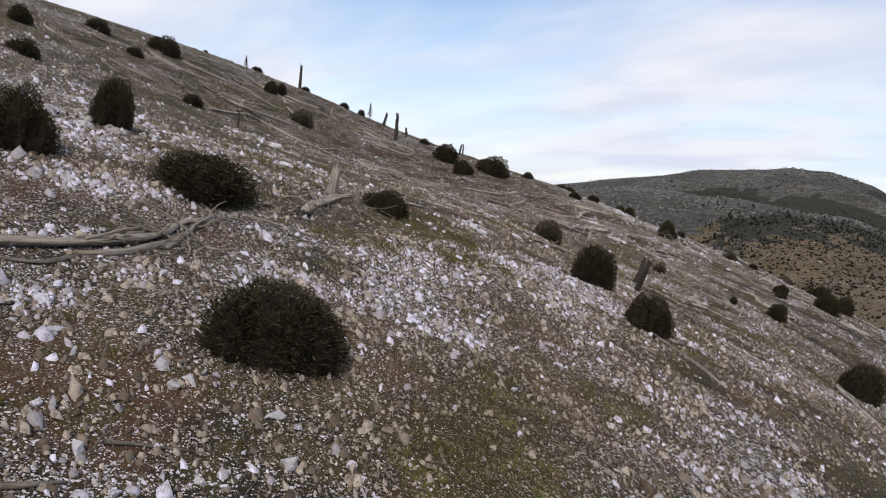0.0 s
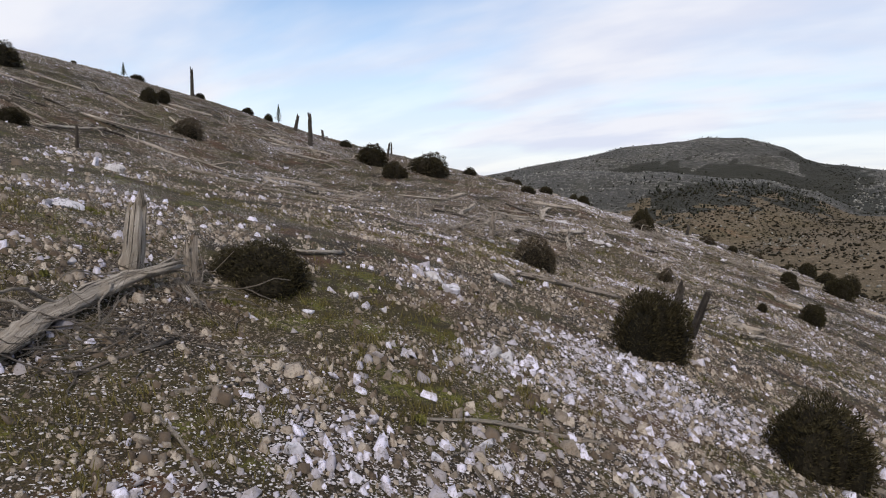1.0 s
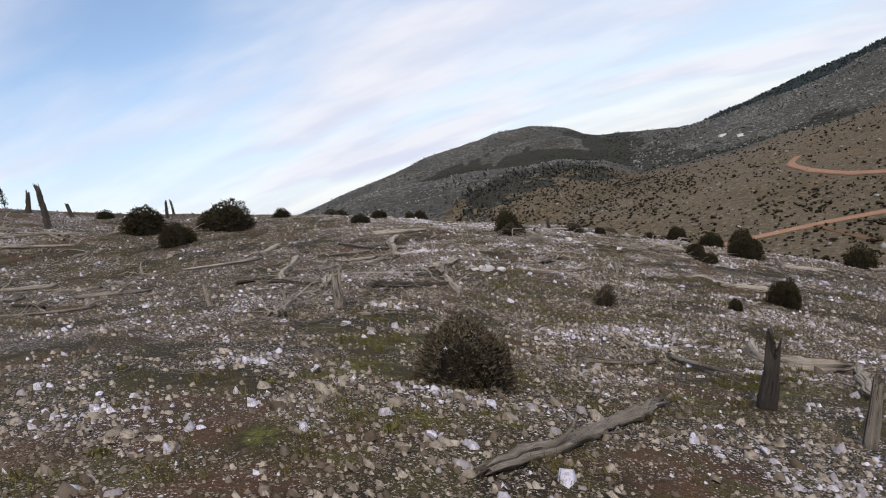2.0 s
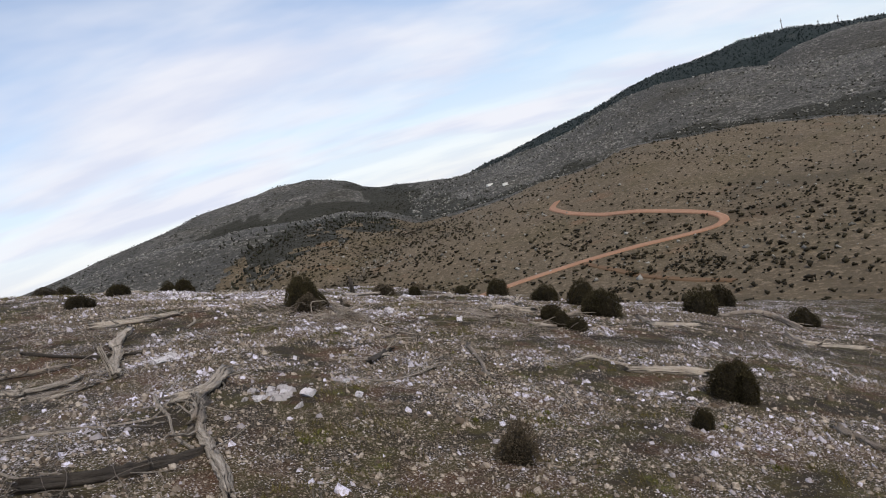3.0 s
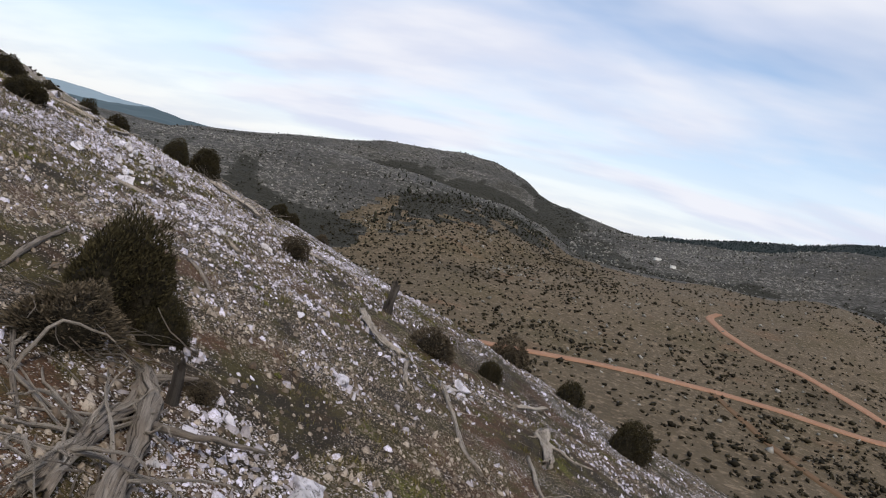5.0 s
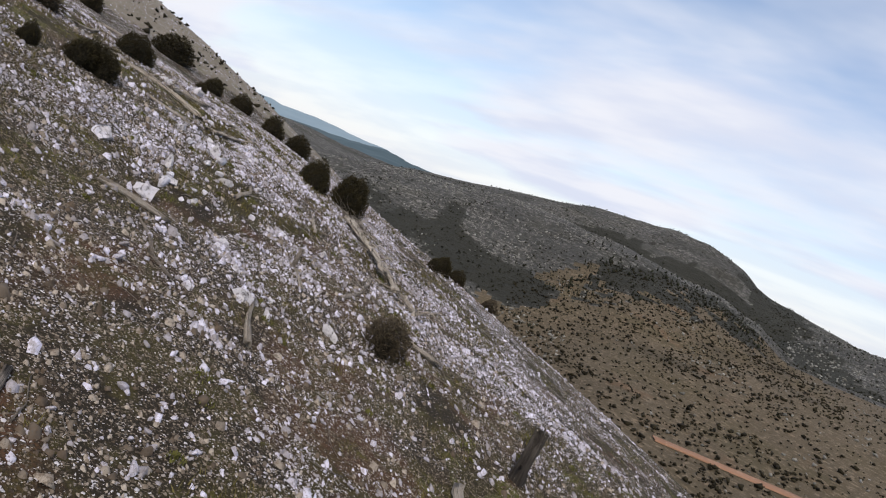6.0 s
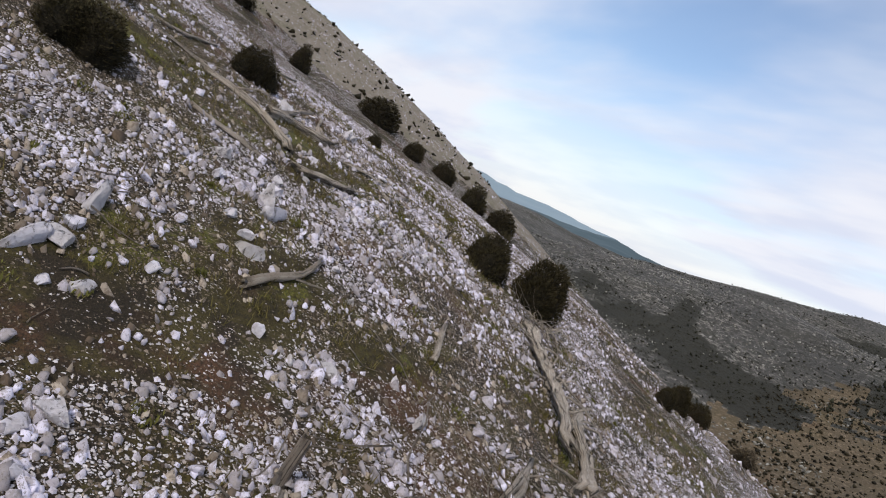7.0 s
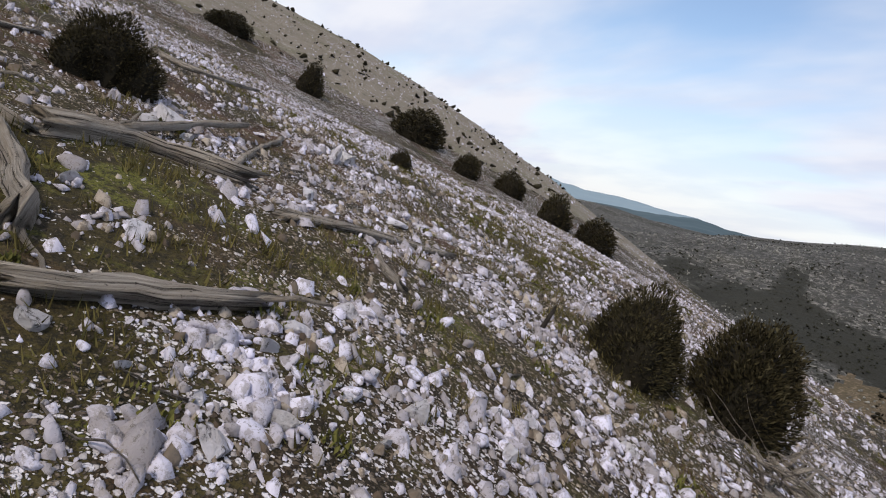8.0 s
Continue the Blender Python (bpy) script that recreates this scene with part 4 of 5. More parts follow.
LOGS_STEEP_END = [
    (0.081, (-32.26, 62.52), (-32.32, 63.00), (-32.39, 63.61)),
    (0.043, (-34.25, 65.08), (-33.90, 65.07), (-33.70, 65.19)),
    (0.100, (-34.47, 62.51), (-34.90, 63.14), (-34.82, 63.88)),
    (0.046, (-34.14, 64.25), (-34.41, 64.84), (-34.92, 65.62), (-35.51, 66.65)),
    (0.040, (-35.32, 63.04), (-36.00, 63.57), (-37.23, 64.34)),
    (0.044, (-35.16, 63.88), (-36.65, 64.48), (-38.44, 65.19)),
    (0.023, (-33.50, 70.55), (-32.36, 69.09)),
    (0.043, (-33.33, 70.29), (-32.65, 70.00), (-32.38, 69.81)),
    (0.025, (-33.35, 71.14), (-32.40, 69.72)),
    (0.040, (-41.23, 63.67), (-40.57, 64.25), (-42.17, 65.67)),
]


def smooth_line(pts, step):
    """Points every step metres on a soft curve through pts."""
    pts = np.asarray(pts, float)
    p = np.vstack([2 * pts[0] - pts[1], pts, 2 * pts[-1] - pts[-2]])
    out = []
    for i in range(1, len(p) - 2):
        n = max(2, int(np.linalg.norm(p[i + 1] - p[i]) / step))
        for t in np.linspace(0, 1, n, endpoint=False):
            out.append(0.5 * (2 * p[i] + (p[i + 1] - p[i - 1]) * t + (2 * p[i - 1] - 5 * p[i] + 4 * p[i + 1] - p[i + 2]) * t * t
                              + (3 * p[i] - p[i - 1] - 3 * p[i + 1] + p[i + 2]) * t**3))
    return np.array(out + [p[-2]])


TWIGGY = [(-12.7, 9.6), (-10.5, 5.5), (-19.0, 48.5), (-13.3, 51.5), (-14.3, 49.5), (-27.5, 66.3), (-24.5, 34.2), (-17.0, 41.2), (-29.7, 67.4), (-32.8, 70.2), (-25.3, 46.5), (-21.2, 29.4)]   # where fallen trees keep their boughs


def add_log(r, *pts, seed=0):
    rng = np.random.default_rng(900 + seed)
    line = smooth_line(pts, 0.13 if r > 0.05 else 0.2)
    length = np.linalg.norm(np.diff(line, axis=0), axis=1).sum()
    knots = max(4, int(length / 0.5))
    at = np.linspace(0, len(line) - 1, knots)
    bow = np.column_stack([np.convolve(np.pad(np.interp(np.arange(len(line)), at, rng.normal(size=knots)), 2, mode="edge"), np.ones(5) / 5, "valid") for _ in range(2)])
    line += rng.normal(size=line.shape) * r * 0.16 + bow * (0.045 if r > 0.045 else min(0.09, 1.1 * r + 0.02))
    z = land_height(line[:, 0], line[:, 1])
    ends = np.linspace(z[0], z[-1], len(z))
    stiff = min(0.75, r * 6)
    z = np.maximum(z * (1 - stiff) + ends * stiff, z - 0.3 * r) + 0.72 * r
    if rng.random() < 0.3 and length > 2:
        z += np.linspace(0, 0.12, len(z)) * (1 if rng.random() < 0.5 else -1) + 0.03
    base = np.array([line[0, 0], line[0, 1], z[0] - r])
    p3 = np.column_stack([line, z]) - base
    taper = np.linspace(1.08, 0.74, len(p3)) if rng.random() < 0.7 else np.linspace(0.8, 1.08, len(p3))
    burnt = (24 < pts[0][1] < 46 and r < 0.09) or seed >= 300
    wood = rng.choice(["grey_wood", "pale_wood", "dark_wood"], p=[0.55, 0.33, 0.12] if burnt else [0.0, 1.0, 0.0] if pts[0][1] > 56 and r > 0.03 else [0.45, 0.55, 0.0] if r > 0.05 else [0.5, 0.4, 0.1])
    tone = {"grey_wood": "weathered grey", "pale_wood": "bleached pale", "dark_wood": "charred dark"}[wood]
    if r < 0.045:
        ob = thing("dead_branch", base[0], base[1], f"{tone} dead branch lying on stones", "branch", "dead wood on the hillside", z=base[2])
    else:
        ob = thing("fallen_log", base[0], base[1], f"{tone} fallen tree trunk with broken ends on scree", "log", "dead wood on the hillside", z=base[2])
    swell = 1 + 0.15 * np.interp(np.arange(len(p3)), np.arange(0, len(p3) + 3, 3), rng.normal(size=len(np.arange(0, len(p3) + 3, 3))))
    v, f, u = tube(p3, np.maximum(r, 0.018) * taper * swell, 16 if r > 0.07 else 8, rng, 0.13, 1.6, 0.24)
    part("trunk" if r >= 0.045 else "stick", mesh_of("trunk", v, f, wood, True, u), ob)
    boughs = 9 if any(math.hypot(p[0] - a, p[1] - b) < 0.8 for a, b in TWIGGY for p in pts) else 4 if seed >= 300 or (24 < pts[0][1] < 46 and pts[0][0] < -15) else 0
    for _ in range(boughs):
        k = int(rng.integers(1, len(p3) - 1))
        way = p3[min(k + 1, len(p3) - 1)] - p3[k - 1]
        way = way / (np.linalg.norm(way) + 1e-9) * rng.choice([-1, 1]) * 0.8 + rng.normal(size=3) * (0.7, 0.7, 0.1) + (0, 0, 0.25)
        q = wander(p3[k], way, rng.uniform(0.5, 1.5), 8, rng, 0.20, -0.05)
        gz = land_height(q[:, 0] + base[0], q[:, 1] + base[1]) - base[2]
        q[1:, 2] = np.clip(q[1:, 2], gz[1:] + 0.02, gz[1:] + 0.45)
        rr = rng.uniform(0.012, 0.032)
        v, f, u = tube(q, np.linspace(rr, rr * 0.35, len(q)), 6, rng, 0.06, 0.6)
        part("branch", mesh_of("branch", v, f, "pale_wood", True, u), ob)
    for _ in range(int(min(7, length * (1.3 if r > 0.04 else 0.6)))):
        k = rng.integers(1, len(p3) - 1)
        way = p3[min(k + 1, len(p3) - 1)] - p3[k - 1]
        way = way / (np.linalg.norm(way) + 1e-9) + rng.normal(size=3) * (0.8, 0.8, 0.15) + (0, 0, 0.12)
        stub = rng.random() < 0.35
        ln = rng.uniform(0.12, 0.3) if stub else rng.uniform(0.4, 1.5) * min(1.0, 0.35 + r * 8)
        q = wander(p3[k], way, ln, 3 if stub else 7, rng, 0.10 if stub else 0.22, 0.0)
        gz = land_height(q[:, 0] + base[0], q[:, 1] + base[1]) - base[2]
        q[:, 2] = np.clip(q[:, 2], gz + 0.01, gz + 0.35)
        q[0] = p3[k]
        rr = r * rng.uniform(0.22, 0.42)
        v, f, u = tube(q, np.linspace(max(rr, 0.010), max(rr * 0.35, 0.005), len(q)), 6, rng, 0.08, 0.6)
        part("branch", mesh_of("branch", v, f, wood, True, u), ob)
    return ob


for n, row in enumerate(LOGS_FOOT + LOGS_HOLLOW + LOGS_SHOULDER_LOW + LOGS_SHOULDER + LOGS_BROW_WEST + LOGS_BROW + LOGS_BEND + LOGS_TURN + LOGS_STEEP_EARLY + LOGS_STEEP_MID + LOGS_STEEP_LATE + LOGS_STEEP_END):
    add_log(*row, seed=n)

# old fire-killed trunks strewn along the upper slope
rng_up = np.random.default_rng(77)
for n in range(90):
    x, y = rng_up.uniform(-56, -22), rng_up.uniform(9, 46)
    if y < 0.9 * (x + 34) + 20:
        continue
    a, ln = rng_up.normal(0.75, 0.75), rng_up.uniform(1.0, 3.8)
    add_log(rng_up.uniform(0.035, 0.075), (x, y), (x + 0.5 * ln * math.cos(a), y + 0.5 * ln * math.sin(a)), (x + ln * math.cos(a + 0.12), y + ln * math.sin(a + 0.12)), seed=300 + n)


def add_snag(x, y, h, w, lean=(0.0, 0.0), wood="grey_wood", seed=0):
    """A standing dead stump with a splintered top."""
    rng = np.random.default_rng(700 + seed)
    n = max(5, int(h / 0.12))
    k = np.linspace(0, 1, n)
    p = np.column_stack([lean[0] * k * h + rng.normal(size=n) * 0.02 * w, lean[1] * k * h + rng.normal(size=n) * 0.02 * w, -0.1 + k * (h + 0.1)])
    tall = h > 1.2
    ob = thing("dead_stump", x, y, ("tall standing dead trunk" if tall else "short broken dead stump") + " bare of bark on the slope", "stump", "dead wood on the hillside")
    v, f, u = tube(p, w / 2 * (1.25 - 0.4 * k), 10, rng, 0.07, 1.4, 0.1)
    part("trunk", mesh_of("trunk", v, f, wood, True, u), ob)
    for _ in range(2 if h > 0.4 else 1):
        a = rng.uniform(0, 6.28)
        q = wander(p[n // 2 + rng.integers(0, n // 3)], (math.cos(a), math.sin(a), 0.5), rng.uniform(0.15, 0.45), 4, rng, 0.2)
        v, f, u = tube(q, np.linspace(w * 0.13, w * 0.05, len(q)), 6, rng, 0.08, 0.6)
        part("branch", mesh_of("branch", v, f, wood, True, u), ob)
    return ob


SNAGS = [
    (-14.0, 11.2, 0.62, 0.25, (0.15, 0.1), "pale_wood"),
    (-13.6, 11.8, 0.35, 0.19, (-0.1, 0), "grey_wood"),
    (-20.0, 29.7, 0.69, 0.25, (0.1, 0.05), "grey_wood"),
    (-20.8, 61.9, 0.59, 0.25, (0.1, 0), "dark_wood"),
    (-11.3, 25.0, 0.67, 0.22, (0.3, 0), "dark_wood"),
    (-10.2, 22.7, 0.99, 0.17, (0.35, 0), "dark_wood"),
    (-45.6, 43.8, 2.26, 0.30, (0, 0), "dark_wood"),
    (-65.0, 46.3, 2.48, 0.30, (0, 0), "dark_wood"),
    (-51.7, 47.7, 1.08, 0.29, (0.2, 0.1), "dark_wood"),
    (-42.6, 49.8, 0.84, 0.19, (0.2, 0), "dark_wood"),
    (-48.1, 47.7, 0.57, 0.24, (-0.2, 0), "dark_wood"),
    (-22.8, 39.7, 0.70, 0.13, (-0.25, 0.1), "pale_wood"),
    (-10.4, 23.8, 0.64, 0.13, (0.3, 0.1), "grey_wood"),
    (-19.2, 49.7, 0.36, 0.13, (0, 0), "dark_wood"),
    (-20.9, 62.4, 0.67, 0.13, (0.15, 0), "dark_wood"),
    (-34.0, 67.1, 0.22, 0.05, (0.4, 0.2), "dark_wood"),
    (-23.6, 29.5, 0.38, 0.13, (-0.1, 0.1), "grey_wood"),
    (-45.2, 53.4, 0.94, 0.14, (0, 0), "dark_wood"),
    (-26.0, 60.6, 0.25, 0.10, (0.1, 0.1), "grey_wood"),
    (-33.7, 20.0, 0.71, 0.13, (0.1, 0), "dark_wood"),
]
for n, row in enumerate(SNAGS):
    add_snag(*row, seed=n)


def add_pine(x, y, h, seed):
    rng = np.random.default_rng(seed)
    ob = thing("pine_sapling", x, y, "small thin pine sapling standing on the crest", "tree", "young pines on the crest")
    p = np.column_stack([np.zeros(6), np.zeros(6), np.linspace(-0.05, h, 6)])
    v, f, u = tube(p, np.linspace(0.04, 0.012, 6), 6, rng)
    part("trunk", mesh_of("trunk", v, f, "dark_wood", True, u), ob)
    n = 900
    k = rng.random(n) ** 0.8
    a = rng.uniform(0, 6.28, n)
    rad = (1 - k) * h * 0.26 * (0.5 + 0.5 * np.cos(k * 40) ** 2) * rng.uniform(0.3, 1.1, n)
    c = np.column_stack([np.cos(a) * rad, np.sin(a) * rad, 0.12 * h + k * h * 0.9])
    d = np.column_stack([np.cos(a), np.sin(a), np.full(n, 0.4)])
    v, f = leaf_quads(c, d, 0.035, rng)
    part("crown", mesh_of("crown", v, f, "pine_leaf"), ob)


add_pine(-55.9, 49.4, 1.77, 51)
add_pine(-69.3, 41.7, 1.36, 52)


# ---- stones ----
def hull_mesh(seed, points, flat, name, mat):
    rng = np.random.default_rng(seed)
    bm = bmesh.new()
    p = rng.normal(size=(points, 3))
    p /= np.linalg.norm(p, axis=1)[:, None]
    p *= rng.uniform(0.55, 1.0, (points, 1)) * (1, rng.uniform(0.6, 0.95), flat)
    for q in p:
        bm.verts.new(q * 0.5)
    out = bmesh.ops.convex_hull(bm, input=bm.verts)
    bmesh.ops.delete(bm, geom=list({e for e in out["geom_interior"] + out["geom_unused"] if isinstance(e, bmesh.types.BMVert)}), context="VERTS")
    bmesh.ops.triangulate(bm, faces=bm.faces)
    me = bpy.data.meshes.new(name)
    bm.to_mesh(me)
    bm.free()
    me.materials.append(MAT[mat])
    return me


def chunk_mesh(seed, name, mat, rings=2, flat=0.62, planes=9, rough=0.10):
    """A lumpy stone: a ball cut by random planes, then roughened."""
    rng = np.random.default_rng(seed)
    bm = bmesh.new()
    bmesh.ops.create_icosphere(bm, subdivisions=rings, radius=0.62)
    cuts = rng.normal(size=(planes, 3))
    cuts /= np.linalg.norm(cuts, axis=1)[:, None]
    depth = rng.uniform(0.20, 0.44, planes)
    stretch = np.array([1.0, rng.uniform(0.55, 0.9), flat * rng.uniform(0.75, 1.25)])
    for v in bm.verts:
        q = np.array(v.co)
        for cut, dd in zip(cuts, depth):
            q = q - cut * max(0.0, float(q @ cut) - dd)
        lump = noise.noise(Vector(q * 4) + Vector((seed, 0, 0))) + 0.6 * noise.noise(Vector(q * 10) + Vector((0, seed, 0)))
        v.co = Vector(q * (1 + rough * lump) * stretch)
    me = bpy.data.meshes.new(name)
    bm.to_mesh(me)
    bm.free()
    me.materials.append(MAT[mat])
    return me


ROCK_KINDS = [chunk_mesh(300 + k, "rock", "rock_pale", 3, 0.74, 15, 0.11) for k in range(10)]


CRAG_KINDS = []
for k in range(5):
    CRAG_KINDS.append(chunk_mesh(320 + k, "rock", "rock_grey", 3, 0.85, 18, 0.14))


def add_rock(x, y, w, h, seed, crag=False):
    rng = random.Random(seed)
    ob = new("rock", CRAG_KINDS[seed % 5] if crag else ROCK_KINDS[seed % 10])
    turn = slope_turn(x, y, 1.0) @ Euler((rng.uniform(-0.3, 0.3), rng.uniform(-0.3, 0.3), rng.uniform(0, 6.28))).to_quaternion()
    ob.matrix_basis = Matrix.LocRotScale((x, y, ground_z(x, y) + (0.0 if crag else 0.10) * h), turn, (w * 1.1, w * rng.uniform(0.75, 1.0), 0.75 * w if crag else max(h * 1.4, 0.7 * w)))
    big = "large cracked" if w > 0.4 else "lumpy"
    return tagged(ob, f"{big} pale grey limestone rock bedded in the slope", "rock", "loose limestone rocks")


ROCKS_A = [
    (-6.00, 1.82, 0.12, 0.08),
    (-5.35, 1.94, 0.24, 0.11),
    (-4.83, 2.00, 0.15, 0.10),
    (-7.72, 2.14, 0.25, 0.13),
    (-6.72, 2.35, 0.16, 0.13),
    (-7.20, 2.35, 0.20, 0.11),
    (-7.93, 2.44, 0.30, 0.15),
    (-4.78, 2.67, 0.16, 0.13),
    (-6.05, 3.04, 0.22, 0.16),
    (-6.12, 3.25, 0.22, 0.16),
    (-4.71, 3.53, 0.20, 0.23),
    (-5.38, 3.83, 0.28, 0.09),
    (-4.51, 4.12, 0.15, 0.11),
    (-8.69, 4.17, 0.21, 0.15),
    (-8.54, 4.72, 0.30, 0.12),
    (-9.11, 6.86, 0.22, 0.12),
    (-6.75, 7.53, 0.18, 0.13),
    (-5.04, 7.62, 0.15, 0.18),
    (-4.02, 8.70, 0.22, 0.12),
    (-5.54, 9.69, 0.30, 0.14),
    (-9.40, 10.32, 0.16, 0.09),
    (-14.20, 10.59, 0.15, 0.14),
    (-9.26, 11.17, 0.16, 0.14),
    (-8.86, 11.60, 0.23, 0.23),
]
ROCKS_B = [
    (-17.51, 11.80, 0.43, 0.21),
    (-9.16, 11.81, 0.19, 0.19),
    (-17.35, 12.03, 0.43, 0.21),
    (-12.39, 12.64, 0.21, 0.14),
    (-12.63, 13.78, 0.21, 0.21),
    (-12.10, 13.81, 0.16, 0.15),
    (-10.54, 14.25, 0.27, 0.31),
    (-10.32, 14.26, 0.27, 0.27),
    (-12.55, 16.16, 0.45, 0.40),
    (-13.31, 16.69, 0.48, 0.37),
    (-26.96, 17.33, 0.62, 0.51),
    (-26.04, 17.47, 0.62, 0.49),
    (-13.38, 19.34, 0.57, 0.38),
    (-12.05, 27.04, 0.20, 0.13),
    (-18.76, 27.73, 0.39, 0.24),
    (-11.25, 27.87, 0.27, 0.15),
    (-14.97, 28.78, 0.17, 0.13),
    (-15.22, 29.26, 0.21, 0.13),
    (-12.89, 29.73, 0.25, 0.21),
    (-13.06, 30.10, 0.27, 0.22),
    (-18.71, 30.19, 0.39, 0.17),
    (-19.20, 30.28, 0.40, 0.18),
    (-12.89, 30.68, 0.19, 0.15),
    (-17.01, 37.37, 0.38, 0.19),
]
ROCKS_C = [
    (-17.39, 38.42, 0.26, 0.21),
    (-22.30, 40.77, 0.62, 0.30),
    (-22.24, 41.33, 0.49, 0.25),
    (-19.15, 41.35, 0.23, 0.16),
    (-18.69, 45.28, 0.28, 0.24),
    (-18.57, 45.70, 0.43, 0.25),
    (-17.95, 47.46, 0.29, 0.21),
    (-16.25, 47.96, 0.26, 0.17),
    (-14.99, 48.00, 0.41, 0.20),
    (-14.89, 48.39, 0.36, 0.18),
    (-16.95, 48.55, 0.28, 0.17),
    (-18.59, 48.69, 0.18, 0.15),
    (-18.76, 49.40, 0.23, 0.16),
    (-17.48, 49.58, 0.60, 0.28),
    (-17.49, 49.94, 0.59, 0.20),
    (-18.70, 50.11, 0.31, 0.21),
    (-18.33, 53.18, 0.23, 0.18),
    (-18.70, 53.53, 0.43, 0.29),
    (-20.49, 55.26, 0.28, 0.23),
    (-24.58, 57.31, 0.31, 0.23),
    (-26.19, 58.11, 0.23, 0.16),
    (-29.12, 58.13, 0.61, 0.43),
    (-27.54, 58.16, 0.60, 0.45),
    (-24.57, 58.34, 0.50, 0.19),
]
ROCKS_D = [
    (-17.52, 58.49, 0.62, 0.41),
    (-24.16, 58.51, 0.24, 0.27),
    (-25.48, 58.85, 0.25, 0.19),
    (-28.13, 58.89, 0.42, 0.26),
    (-26.24, 58.97, 0.18, 0.16),
    (-24.64, 58.98, 0.18, 0.24),
    (-25.89, 58.98, 0.23, 0.15),
    (-27.67, 59.05, 0.17, 0.15),
    (-28.26, 59.13, 0.42, 0.25),
    (-26.39, 59.18, 0.29, 0.21),
    (-28.49, 59.23, 0.25, 0.22),
    (-27.68, 59.30, 0.25, 0.25),
    (-28.87, 59.38, 0.53, 0.47),
    (-23.98, 59.80, 0.36, 0.27),
    (-28.22, 59.90, 0.19, 0.17),
    (-30.56, 60.84, 0.40, 0.31),
    (-27.80, 60.86, 0.25, 0.22),
    (-29.77, 60.91, 0.23, 0.23),
    (-31.23, 60.99, 0.30, 0.25),
    (-29.11, 60.99, 0.38, 0.21),
    (-29.44, 61.02, 0.26, 0.22),
    (-27.50, 61.13, 0.16, 0.16),
    (-30.43, 61.52, 0.45, 0.54),
    (-30.16, 61.55, 0.41, 0.37),
]
ROCKS_E = [
    (-27.56, 61.57, 0.23, 0.20),
    (-30.88, 61.70, 0.36, 0.40),
    (-31.24, 61.85, 0.31, 0.26),
    (-28.94, 62.37, 0.15, 0.22),
    (-29.63, 62.40, 0.17, 0.15),
    (-27.11, 62.56, 0.27, 0.24),
    (-31.98, 62.61, 0.20, 0.17),
    (-33.56, 62.67, 0.25, 0.21),
    (-28.82, 62.72, 0.13, 0.13),
    (-31.77, 62.96, 0.08, 0.10),
    (-33.02, 63.06, 0.22, 0.19),
    (-29.51, 63.18, 0.22, 0.18),
    (-35.81, 63.21, 0.37, 0.30),
    (-31.62, 63.27, 0.14, 0.12),
    (-31.32, 63.31, 0.23, 0.15),
    (-32.05, 63.40, 0.15, 0.11),
    (-36.26, 63.48, 0.62, 0.42),
    (-31.53, 63.64, 0.22, 0.19),
    (-32.09, 63.69, 0.19, 0.19),
    (-30.85, 63.85, 0.17, 0.14),
    (-32.33, 63.89, 0.17, 0.14),
    (-31.48, 64.17, 0.10, 0.18),
    (-32.07, 64.32, 0.10, 0.15),
    (-32.75, 64.36, 0.27, 0.19),
]
ROCKS_F = [
    (-31.78, 64.51, 0.20, 0.23),
    (-35.30, 64.78, 0.33, 0.15),
    (-38.11, 64.85, 0.33, 0.17),
    (-32.05, 65.28, 0.15, 0.14),
    (-32.06, 65.59, 0.20, 0.16),
    (-38.47, 66.11, 0.37, 0.55),
    (-35.98, 66.16, 0.35, 0.17),
    (-38.74, 66.28, 0.55, 0.50),
    (-32.06, 67.96, 0.17, 0.14),
]
LEDGES = [
    (-18.4, 6.4, 1.53, 1.02),
    (-17.3, 7.8, 1.42, 0.82),
    (-18.5, 37.0, 1.16, 0.48),
    (-22.4, 41.4, 0.96, 0.32),
    (-17.5, 57.9, 0.79, 0.51),
    (-36.3, 63.5, 0.65, 0.35),
]
for n, (x, y, w, h) in enumerate(LEDGES + ROCKS_A + ROCKS_B + ROCKS_C + ROCKS_D + ROCKS_E + ROCKS_F):
    ledge = n < len(LEDGES)
    if not ledge:
        add_rock(x, y, w, h, n)
    lumps = np.random.default_rng(640 + n)
    for k in range(26 if ledge else 0):
        dx, dy = lumps.normal(size=2) * 0.30 * w
        size = w * float(np.clip(lumps.lognormal(-1.75, 0.45), 0.09, 0.42))
        add_rock(x + float(dx), y + float(dy), size, 0.6 * size, 60 + n * 31 + k, True)


TRAIL = np.array([(0, 0), (-6.4, 7.2), (-12.9, 18.5), (-14.0, 25), (-14.4, 33), (-15.2, 44), (-18.8, 53.8), (-22.4, 58.3), (-28.8, 62.6), (-38, 68.5), (-50, 75)])


def trail_points(count, spread, seed):
    """Random places beside the way that runs along the slope."""
    rng = np.random.default_rng(seed)
    seg = np.linalg.norm(np.diff(TRAIL, axis=0), axis=1)
    s = rng.uniform(0, seg.sum(), count)
    k = np.searchsorted(np.cumsum(seg), s).clip(0, len(seg) - 1)
    t = rng.random(count)[:, None]
    a, b = TRAIL[k], TRAIL[k + 1]
    n = np.column_stack([-(b - a)[:, 1], (b - a)[:, 0]]) / seg[k][:, None]
    return a + (b - a) * t + n * rng.normal(size=count)[:, None] * spread, rng


